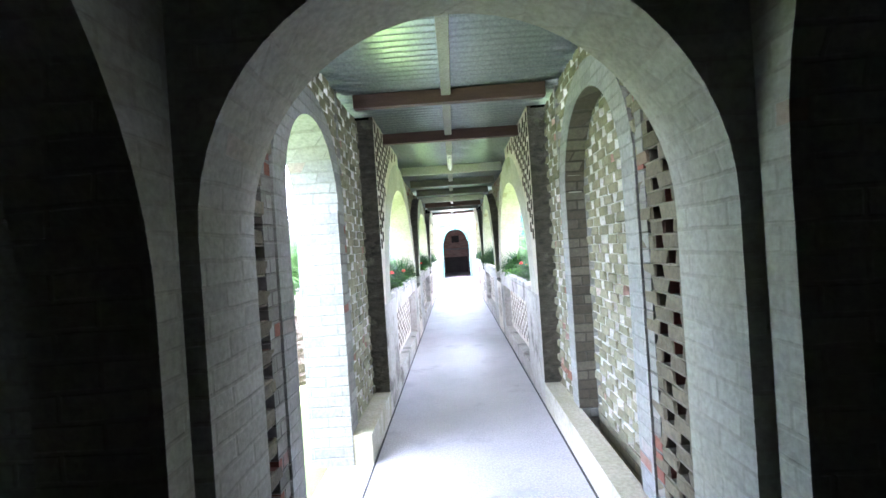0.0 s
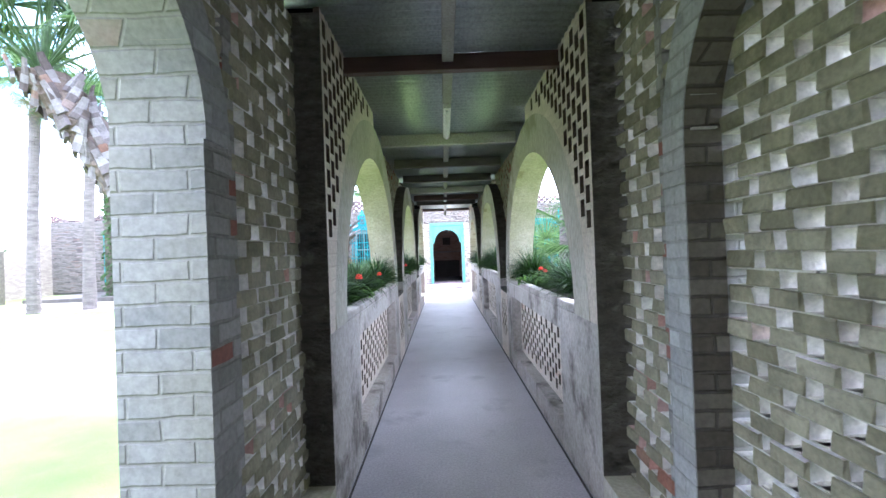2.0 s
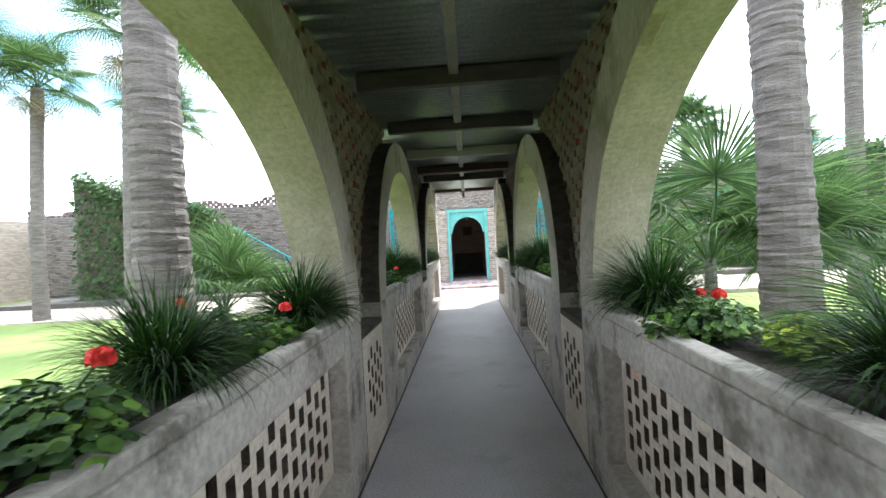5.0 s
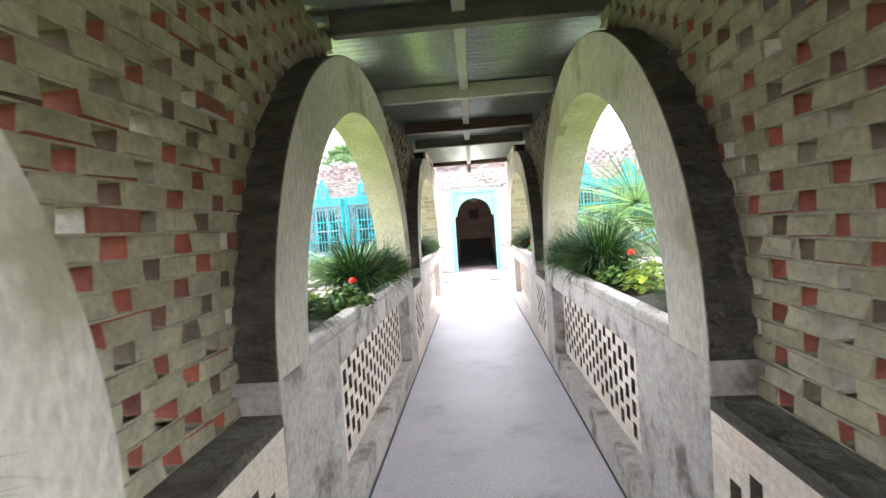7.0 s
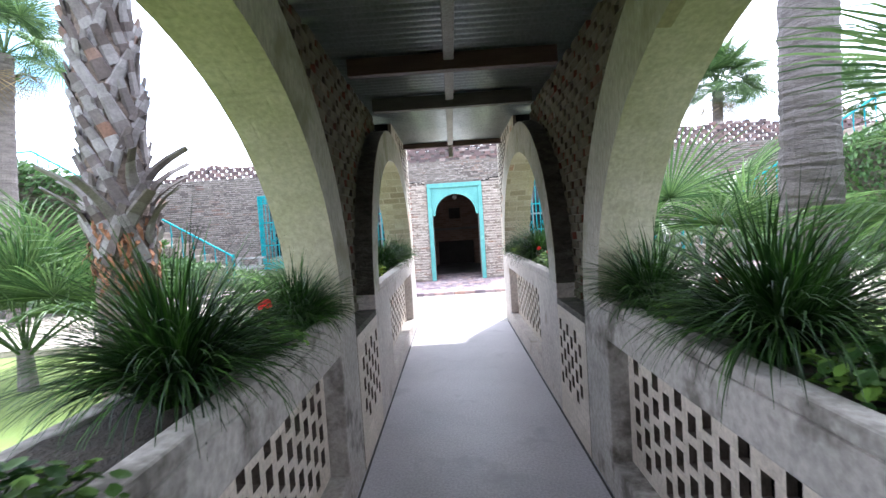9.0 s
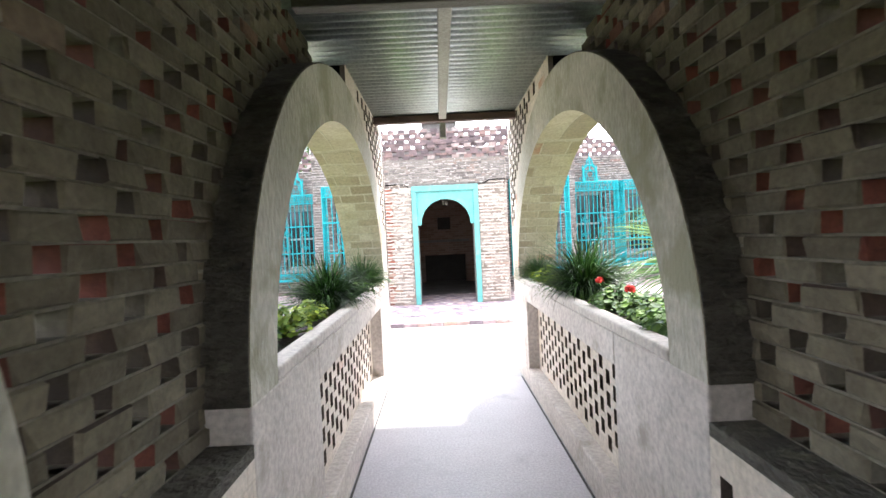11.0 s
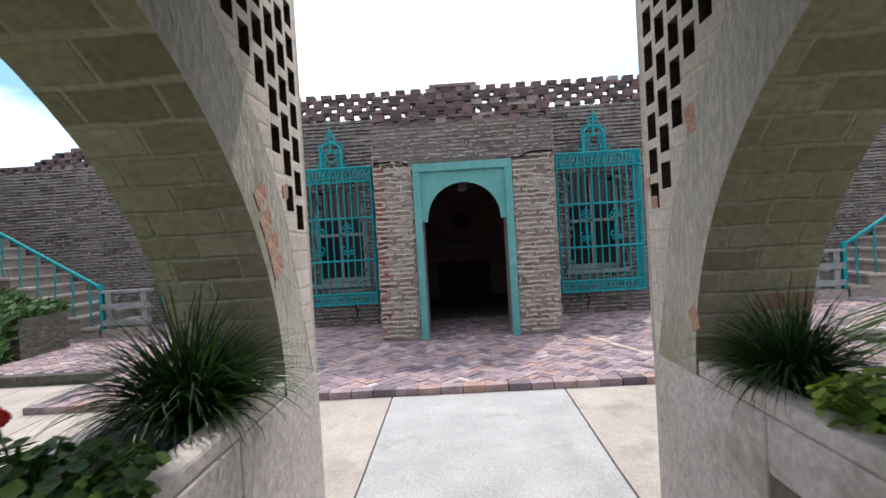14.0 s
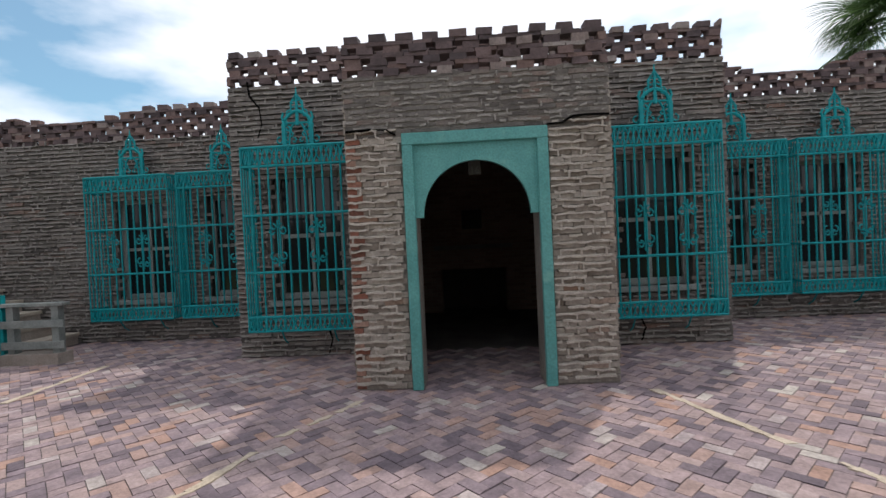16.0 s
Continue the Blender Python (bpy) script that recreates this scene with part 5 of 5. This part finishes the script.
def geranium(name, label, seed, material, r, h, n, flowers):
    rnd = random.Random(seed)
    t = thing(name, label, "plant", "planter plants")
    B, S = Build(), Build()
    for i in range(n):
        a = rnd.uniform(0, 2 * math.pi)
        q = rnd.random() ** 0.6
        c = Vector((math.cos(a) * q * r, math.sin(a) * q * r * 1.3, h * rnd.uniform(0.25, 1.0) * (1.1 - 0.55 * q)))
        nn = Vector((math.cos(a) * 0.7 * q + rnd.uniform(-0.4, 0.4), math.sin(a) * 0.7 * q + rnd.uniform(-0.4, 0.4), 1.0))
        round_leaf(B, c, nn, rnd.uniform(0.011, 0.024), rnd)
        if i % 4 == 0:
            S.tube([(c.x * 0.2, c.y * 0.2, 0), tuple(c * 0.6), tuple(c)], 0.004, 4)
    tagged(B.done("leaves", material, t), kind="stuff")
    tagged(S.done("stalk_tangle", material, t), kind="stuff")
    for k in range(flowers):
        a = rnd.uniform(0, 2 * math.pi)
        c = Vector((math.cos(a) * r * 0.6, math.sin(a) * r * 0.8, h * rnd.uniform(1.0, 1.25)))
        F = Build()
        for j in range(34):
            v = Vector((rnd.gauss(0, 1), rnd.gauss(0, 1), abs(rnd.gauss(0, 1)) * 0.8)).normalized()
            round_leaf(F, c + v * 0.028, v + Vector((rnd.uniform(-0.4, 0.4), rnd.uniform(-0.4, 0.4), 0)), 0.014, rnd)
        head = F.done("flower_head", M_RED, t, "round red flower head")
        S2 = Build()
        S2.tube([(0, 0, h * 0.3), tuple(c)], 0.004, 4)
        S2.done("flower_stalk", material, head)
    return t


tufts = []
for i, (h, n, sp) in enumerate(((0.42, 640, 0.52), (0.36, 560, 0.44), (0.47, 760, 0.60))):
    t = thing("strap_leaf_plant", "dark green arching strap-leaved plant in the planter", "plant", "planter plants")
    tagged(strap_plant(40 + i, h, n, sp).done("leaves", M_BLADE, t), kind="stuff")
    b = Build()
    b.tube([(0, 0, -0.02), (0.01, 0, 0.06)], 0.05, 8, 0.03)
    b.done("rootstock", M_BOOT, t, "brown fibrous leaf base")
    tufts.append(t)
ger = [geranium("geranium", "green geranium with round leaves and red flowers in the planter", 7, M_GERA, 0.22, 0.22, 460, 1),
       geranium("geranium", "green geranium with round leaves and one red flower in the planter", 8, M_GERA, 0.20, 0.20, 400, 1),
       geranium("coleus", "yellow-green leafy plant in the planter", 9, M_LIMEY, 0.18, 0.22, 380, 0)]
first = set()


def plant(src, x, y, turn, size=1.0, z=AZ + 0.01):
    m = pose(x, y, z, 0, 0, turn)
    if src not in first:
        first.add(src)
        src.matrix_basis = m
        src.scale = (size,) * 3
        return
    o = copy_thing(src, m)
    o.scale = (size,) * 3


T0, T1, T2 = tufts
G0, G1, G2 = ger
for src, x, y, turn, size in ((T1, -0.92, 6.55, 70, 1.0), (T2, -0.90, 7.50, 30, 0.74), (G0, -1.00, 7.98, 200, 0.9), (G1, -0.88, 7.06, 60, 0.9), (G1, -0.86, 8.08, 20, 0.8), (T0, -0.85, 8.52, 15, 0.86),
                              (T1, 0.92, 6.62, 110, 0.95), (T0, 0.94, 7.18, 65, 0.7), (G2, 1.00, 7.62, 10, 0.62), (G0, 0.82, 7.88, 250, 0.72), (G1, 1.00, 8.10, 130, 0.65), (T2, 0.88, 8.42, 140, 0.8),
                              (T0, -0.94, 10.32, 55, 0.8), (G2, -1.00, 10.82, 40, 0.75), (G0, -0.80, 10.90, 300, 0.72), (T2, -0.88, 11.60, 110, 0.95), (G1, -0.88, 12.08, 90, 0.85), (T1, -0.83, 12.50, 25, 0.9),
                              (T1, 0.94, 10.28, 95, 0.75), (G2, 0.96, 10.98, 150, 0.85), (G0, 0.92, 11.28, 20, 0.8), (T2, 0.88, 11.66, 165, 1.0), (G1, 0.86, 12.12, 10, 0.8), (T0, 0.83, 12.46, 80, 0.85),
                              (G0, -0.98, 14.42, 180, 0.75), (G2, -0.92, 14.68, 90, 0.8), (G2, -0.88, 15.14, 10, 0.62), (T2, -0.88, 15.60, 60, 0.8), (G0, -0.86, 16.28, 120, 0.75), (T1, -0.84, 16.76, 85, 0.9),
                              (G1, 0.90, 14.30, 70, 0.75), (G1, 0.90, 14.62, 170, 0.75), (G0, 0.88, 14.98, 140, 0.7), (T2, 0.86, 15.55, 20, 0.9), (G2, 0.85, 16.06, 60, 0.7), (G2, 0.84, 16.44, 40, 0.85), (T0, 0.82, 16.80, 105, 0.62)):
    plant(src, x, y, turn, size)


def fan(seed, r, n=34, sweep=4.3, droop=0.5):
    """One fan-shaped palm leaf with its stalk; the stalk starts at the origin and runs along +x."""
    rnd = random.Random(seed)
    B = Build()
    stalk = r * 0.85
    pts = [(stalk * i / 6, 0, stalk * 0.35 * math.sin(i / 6 * 1.7)) for i in range(7)]
    B.tube(pts, 0.016, 5, 0.008)
    c = Vector(pts[-1])
    for i in range(n):
        a = -sweep / 2 + sweep * i / (n - 1)
        L = r * (0.72 + 0.28 * math.cos(a * 0.55)) * rnd.uniform(0.92, 1.05)
        d = Vector((math.cos(a), math.sin(a), 0))
        side = Vector((-d.y, d.x, 0))
        q, ws = [], []
        w0 = 0.0125 * r / 0.9
        for k in range(6):
            u = k / 5
            q.append(c + d * L * (u - 0.10 * droop * u * u * u) + Vector((0, 0, 0.12 * r * u - droop * r * 0.62 * u * u * u + 0.02 * rnd.uniform(-1, 1) * u)))
            ws.append(w0 * (0.25 + 1.4 * u if u < 0.45 else 0.88 * (1 - ((u - 0.45) / 0.55) ** 1.4) + 0.04))
        ribbon(B, q, ws, side, 0.9)
    return B


FANS = [fan(i, 0.95, 50, 4.5, d).mesh("frond", M_FROND) for i, d in ((1, 0.35), (2, 0.6), (3, 0.85))]
DRYFAN = fan(9, 0.8, 22, 3.6, 1.3).mesh("frond", M_DRY)


def crown(t, top, n, size, rnd, low=-0.7, high=1.25, dry=0):
    for i in range(n):
        o = new("frond", rnd.choice(FANS))
        o.parent = t
        el = low + (high - low) * ((i + 0.5) / n)
        az = i * 2.39996 + rnd.uniform(-0.3, 0.3)
        o.matrix_basis = Matrix.Translation(top) @ Euler((0, 0, az)).to_matrix().to_4x4() @ Euler((rnd.uniform(-0.5, 0.5), -el, 0)).to_matrix().to_4x4()
        o.scale = (size * rnd.uniform(0.85, 1.1),) * 3
    for i in range(dry):
        o = new("frond", DRYFAN)
        o.parent = t
        o["label"] = "dry brown hanging frond"
        o.matrix_basis = Matrix.Translation(top) @ Euler((0, 0, i * 2.39996)).to_matrix().to_4x4() @ Euler((0, rnd.uniform(0.9, 1.35), 0)).to_matrix().to_4x4()
        o.scale = (size * 0.9,) * 3


def palm(seed, x, y, h, r, lean=(0, 0), size=1.0, fronds=24, boots=0, label="tall palm with a ringed grey trunk and a crown of fans", dry=3, boot_zone=(0.5, 1.0), flared=None, low=-0.7):
    rnd = random.Random(seed)
    t = thing("palm_tree", label, "palm", "palms in the court")
    B = Build()
    n, k = int(h / 0.03), 14
    for i in range(n + 1):
        u = i / n
        z = -0.15 + (h + 0.15) * u
        cx, cy = x + lean[0] * u * u, y + lean[1] * u * u
        rr = r * (1.25 - 0.3 * min(1, u * 3)) * (1.0 + (0.016 if i % 2 else -0.016) + rnd.uniform(-0.02, 0.02))
        for j in range(k):
            a = 2 * math.pi * j / k
            q = rr * (1 + 0.03 * math.sin(3 * a + i))
            B.v.append((cx + q * math.cos(a), cy + q * math.sin(a), z + 0.01 * math.sin(2 * a + i * 1.7)))
    for i in range(n):
        for j in range(k):
            a, c = i * k + j, i * k + (j + 1) % k
            B.f.append((a, c, c + k, a + k))
    B.f.append(tuple(n * k + j for j in range(k)))
    B.done("trunk", M_TRUNK if not boots else M_BOOTTRUNK, t)
    if boots:
        b, fib = Build(), Build()
        z0b, z1b = boot_zone
        for i in range(boots):
            u = z0b + (z1b - z0b) * i / boots
            a = i * 2.39996 + rnd.uniform(-0.15, 0.15)
            c = Vector((x + lean[0] * u * u, y + lean[1] * u * u, h * u))
            rr = r * (1.25 - 0.3 * min(1, u * 3))
            d = Vector((math.cos(a), math.sin(a), 0))
            turn = 0.45 if i % 2 else -0.45
            side = (Vector((-d.y, d.x, 0)) + Vector((0, 0, turn))).normalized()
            up = d.cross(side).normalized()
            up = up if up.z > 0 else -up
            L = rnd.uniform(0.22, 0.36) if flared else rnd.uniform(0.16, 0.26)
            flare = 0.26 if flared and flared[0] < u < flared[1] and rnd.random() < 0.5 else 0.045
            w = rnd.uniform(0.036, 0.054) if flared else rnd.uniform(0.036, 0.052)
            rows = []
            for q in range(5):
                f = q / 4
                p = c + d * (rr * 0.93 + flare * f * f) + up * L * (f - 0.4)
                ww = w * (1.15 - 0.55 * f)
                rows.append((p, ww, 0.024 - 0.010 * f))
            for (pa, wa, ta), (pb, wb, tb) in zip(rows, rows[1:]):
                b.hexa([tuple(pa - side * wa), tuple(pa + side * wa), tuple(pa + side * wa * 0.7 + d * ta), tuple(pa - side * wa * 0.7 + d * ta),
                        tuple(pb - side * wb), tuple(pb + side * wb), tuple(pb + side * wb * 0.7 + d * tb), tuple(pb - side * wb * 0.7 + d * tb)])
        tagged(b.done("leaf_stub_cover", M_BOOT, t, "criss-cross grey and brown stubs of old palm leaves"), kind="stuff")
        for i in range(150 if flared else 0):
            u = z0b - 0.05 + rnd.random() * 0.10
            a = rnd.uniform(0, 2 * math.pi)
            d = Vector((math.cos(a), math.sin(a), 0))
            p = Vector((x + lean[0] * u * u, y + lean[1] * u * u, h * u)) + d * r * 1.0
            L = rnd.uniform(0.06, 0.15)
            q = p + d * rnd.uniform(-0.02, 0.02) - Vector((rnd.uniform(-0.05, 0.05), rnd.uniform(-0.05, 0.05), L))
            ribbon(fib, [p, (p + q) / 2 + d * 0.02, q], [0.012, 0.016, 0.004], Vector((-d.y, d.x, 0)), 0.5)
        if fib.v:
            tagged(fib.done("fibre_mat", M_FIBRE, t, "rusty brown fibre hanging under the stubs"), kind="stuff")
    crown(t, Vector((x + lean[0], y + lean[1], h)), fronds, size, rnd, low=low, dry=dry)
    return t


palm(1, -2.15, 9.4, 6.2, 0.18, (0.0, 0.1), 1.1)
palm(2, 2.65, 10.2, 6.0, 0.20, (-0.1, 0.0), 1.1)
palm(3, -2.32, 13.5, 4.6, 0.19, (-0.15, 0.1), 1.15, boots=250, dry=0, boot_zone=(0.30, 0.98), flared=(0.33, 0.42), label="palm with a rough brown trunk of criss-cross leaf stubs")
palm(4, 2.78, 14.1, 6.4, 0.21, (0.1, 0.0), 1.1)
palm(5, -2.1, 7.2, 2.8, 0.19, (-1.0, -0.4), 0.95, fronds=18, low=0.05, boots=110, boot_zone=(0.5, 1.0), label="short leaning palm with rough leaf stubs", dry=0)
for i, (x, y, h) in enumerate(((-11.2, 18.0, 6.0), (-12.6, 17.6, 6.8), (-9.0, 19.7, 5.4), (-6.6, 15.2, 5.8), (10.5, 18.0, 6.2), (7.6, 15.8, 6.5), (-13.5, 9.0, 6.0), (12.5, 11.0, 6.4), (9.5, 6.5, 6.0))):
    palm(20 + i, x, y, h, 0.16, (0.2, 0.1), 1.05, 20)
for i, (x, y, h) in enumerate(((14.5, 28.5, 5.0), (-6.5, 36.0, 5.6), (-8.0, 37.0, 5.3))):
    palm(40 + i, x, y, h, 0.17, (0.1, 0.1), 1.3, 22, label="palm standing behind the house with a full crown")

palm(50, 10.4, 29.0, 6.0, 0.2, (0.1, 0.1), 1.25, 44, label="palm standing behind the house with a dense broad crown")


def palmetto(seed, x, y, size, n=14, z=0.25, high=1.35, low=0.1):
    t = thing("fan_palm", "low fan palm with broad green leaves on the lawn", "palm", "low fan palms")
    rnd = random.Random(seed)
    b = Build()
    b.tube([(x, y, -0.15), (x, y, z + 0.1)], 0.10, 8, 0.07)
    b.done("stem", M_BOOT, t)
    crown(t, Vector((x, y, z)), n, size, rnd, low, high)


palmetto(61, -4.9, 15.4, 1.15, 16)
palmetto(62, 4.6, 13.2, 1.35, 16, 0.5)
palmetto(63, 3.0, 12.2, 1.25, 9, 0.9, 1.1, -0.1)
palmetto(64, 3.3, 16.7, 1.3, 14, 0.55, 0.9, -0.15)
palmetto(65, -1.8, 15.2, 0.72, 9, 0.4, 0.95)
palmetto(67, 6.5, 10.8, 1.2, 14)
palmetto(68, 2.6, 8.4, 0.9, 9, 0.3, 1.1)


def hedge(seed, name, label, x0, x1, y0, y1, top, n):
    rnd = random.Random(seed)
    t = thing(name, label, "hedge", "hedges in the court")
    B = Build()
    for i in range(n):
        x, y = rnd.uniform(x0, x1), rnd.uniform(y0, y1)
        h = top(x) * (1 + 0.12 * noise.noise((x * 1.7, y * 1.7, seed)))
        u = rnd.random()
        if rnd.random() < 0.6:
            y = y0 + rnd.random() ** 2 * 0.3 + 0.12 * noise.noise((x * 2, u * 4, seed))
            z = -0.1 + h * u
        else:
            z = -0.1 + h * (1 - 0.12 * rnd.random())
        nn = Vector((rnd.uniform(-1, 1), rnd.uniform(-1.5, 0.4), rnd.uniform(0, 1.3))).normalized()
        sd = nn.cross(Vector((rnd.random(), rnd.random(), rnd.random()))).normalized()
        c = Vector((x, y, z))
        w = sd.cross(nn)
        L = rnd.uniform(0.05, 0.11)
        k = len(B.v)
        B.v += [tuple(c - w * L), tuple(c + sd * L * 0.45), tuple(c + w * L), tuple(c - sd * L * 0.45)]
        B.f.append((k, k + 1, k + 2, k + 3))
    tagged(B.done("foliage", M_HEDGE, t), kind="stuff")
    # Stepped dark boxes added as an opaque core under the leaves.
    b = Build()
    steps = 24
    for i in range(steps):
        a, c = x0 + (x1 - x0) * i / steps, x0 + (x1 - x0) * (i + 1) / steps
        b.box(a, c, y0 + 0.25, y1 - 0.1, -0.1, max(0.2, top(0.5 * (a + c)) - 0.25))
    tagged(b.done("dark_core", M_DARKSTEP, t, "solid dark core added inside the hedge"), kind="stuff")


hedge(1, "hedge", "dense dark green shrubs growing before the stairs", -13.5, -6.3, 21.7, 22.9, lambda x: 0.85 + 0.3 * (-6.3 - x) + min(1.5, 1.2 * max(0.0, -7.4 - x)), 9000)
hedge(2, "hedge", "dense dark green shrubs growing before the stairs", 7.3, 13.5, 21.9, 23.1, lambda x: 0.8 + 0.3 * (x - 7.3) + min(1.5, 1.2 * max(0.0, x - 8.4)), 8000)
hedge(3, "hedge", "long green hedge along the court wall", -18.6, -17.0, 2.0, 21.5, lambda x: 2.2, 6000)
hedge(4, "hedge", "long green hedge along the court wall", 17.0, 18.6, 2.0, 21.5, lambda x: 2.2, 6000)


# ---- single bricks: porch piers and herringbone paving, last ----
lib = []
for i in range(8):
    bb = Build()
    bb.rough_box(-0.5, 0.5, -0.5, 0.5, -0.5, 0.5, 0.05)
    lib.append(bb.mesh("brick", M_PIERO))
quoin = []
for i in range(4):
    bb = Build()
    bb.rough_box(-0.5, 0.5, -0.5, 0.5, -0.5, 0.5, 0.06)
    quoin.append(bb.mesh("brick", M_QUOIN))
made = 0
row, z = 0, 0.1
while z < 2.38:
    for x0, x1 in ((-1.15, DX - 0.675), (DX + 0.675, 1.27)):
        x = x0 - (0.1 if row % 2 else 0.0)
        first = x0 < 0
        if first:
            x = x0
        while x < x1:
            w = (0.14 if row % 2 else 0.09) if first else 0.2 * random.uniform(0.82, 1.2)
            first = False
            a, c = max(x, x0), min(x + w - 0.006, x1)
            x += w
            if c - a < 0.03:
                continue
            dd = 0.022 * random.uniform(0.2, 1.0) if z > 0.4 or random.random() > 0.3 else 0.003
            o = new("brick", random.choice(quoin if a < -1.14 and random.random() < 0.85 else lib))
            o.parent = house
            o.location = (0.5 * (a + c), Y_PORT - dd / 2 + 0.005, z + 0.033)
            o.scale = (c - a, dd + 0.01, 0.053 + random.uniform(-0.006, 0.004))
            o.rotation_euler = (0, random.uniform(-0.03, 0.03), random.uniform(-0.03, 0.03))
            made += 1
    z += 0.065
    row += 1

for pts in ([(-1.05, 21.60), (-1.22, 21.28), (-1.49, 20.87), (-1.72, 20.13), (-1.95, 19.88)], [(1.45, 21.80), (1.70, 21.05), (2.0, 20.3), (2.13, 19.9)], [(-4.72, 21.2), (-4.60, 21.84), (-4.62, 23.2)]):
    b = Build()
    for (xa, ya), (xb, yb) in zip(pts, pts[1:]):
        n = 6
        for k in range(n):
            if random.random() < 0.12:
                continue
            p0 = (xa + (xb - xa) * k / n + random.uniform(-0.01, 0.01), ya + (yb - ya) * k / n)
            p1 = (xa + (xb - xa) * (k + 1) / n + random.uniform(-0.01, 0.01), ya + (yb - ya) * (k + 1) / n)
            w0, w1 = random.uniform(0.014, 0.042), random.uniform(0.014, 0.042)
            b.hexa([(p0[0] - w0, p0[1], TZ - 0.01), (p0[0] + w0, p0[1], TZ - 0.01), (p1[0] + w1, p1[1], TZ - 0.01), (p1[0] - w1, p1[1], TZ - 0.01),
                    (p0[0] - w0, p0[1], TZ + 0.006), (p0[0] + w0, p0[1], TZ + 0.006), (p1[0] + w1, p1[1], TZ + 0.006), (p1[0] - w1, p1[1], TZ + 0.006)])
    b.done("worn_seam", M_SEAM, terrace, "pale worn cement seam across the paving")
pl = []
for i in range(6):
    bb = Build()
    bb.rough_box(-0.0875, 0.0875, -0.0425, 0.0425, -0.05, 0.0, 0.002)
    pl.append(bb.mesh("paving_brick", M_PAVEO))
rest = Build()
W = 0.09
ca = math.sqrt(0.5)
cnt = 0
for j in range(-170, 170):
    for i4 in range(-45, 45):
        for kind in (0, 1):
            if kind == 0:
                u, v, ang = (j + 4 * i4 + 1.0) * W, (j + 0.5) * W, 0
            else:
                u, v, ang = (j + 3 + 4 * i4 + 0.5) * W, (j + 1.0) * W, 90
            x, y = (u - v) * ca, (u + v) * ca + 21.5
            if not (19.848 < y < 24.8 and abs(x) < 8.5):
                continue
            if abs(x) > 4.12 and y < 21.1:
                continue
            if y > Y_PROJ + 0.05 and FX0 - 0.05 < x < FX1 + 0.05:
                continue
            z = TZ + random.uniform(-0.004, 0.004)
            if abs(x) < 1.45 and 19.8 < y < 21.85 and cnt < 300:
                o = new("paving_brick", random.choice(pl))
                o.parent = terrace
                o.matrix_basis = pose(x, y, z, random.uniform(-0.6, 0.6), random.uniform(-0.6, 0.6), 45 + ang + random.uniform(-0.8, 0.8))
                cnt += 1
            else:
                m = pose(x, y, z, 0, 0, 45 + ang + random.uniform(-0.8, 0.8))
                rest.hexa([m @ Vector(q) for q in ((-0.0875, -0.0425, -0.05), (0.0875, -0.0425, -0.05), (0.0875, 0.0425, -0.05), (-0.0875, 0.0425, -0.05),
                                                   (-0.0875, -0.0425, 0), (0.0875, -0.0425, 0), (0.0875, 0.0425, 0), (-0.0875, 0.0425, 0))])
for i in range(41):
    x = -4.2 + 0.205 * i
    rest.rough_box(x + 0.004, x + 0.2, 19.75 + random.uniform(-0.012, 0.006), 19.865, TZ - 0.075, TZ + 0.009 - abs(random.gauss(0, 0.002)), 0.003)
tagged(rest.done("paving", M_PAVE, terrace), kind="stuff")
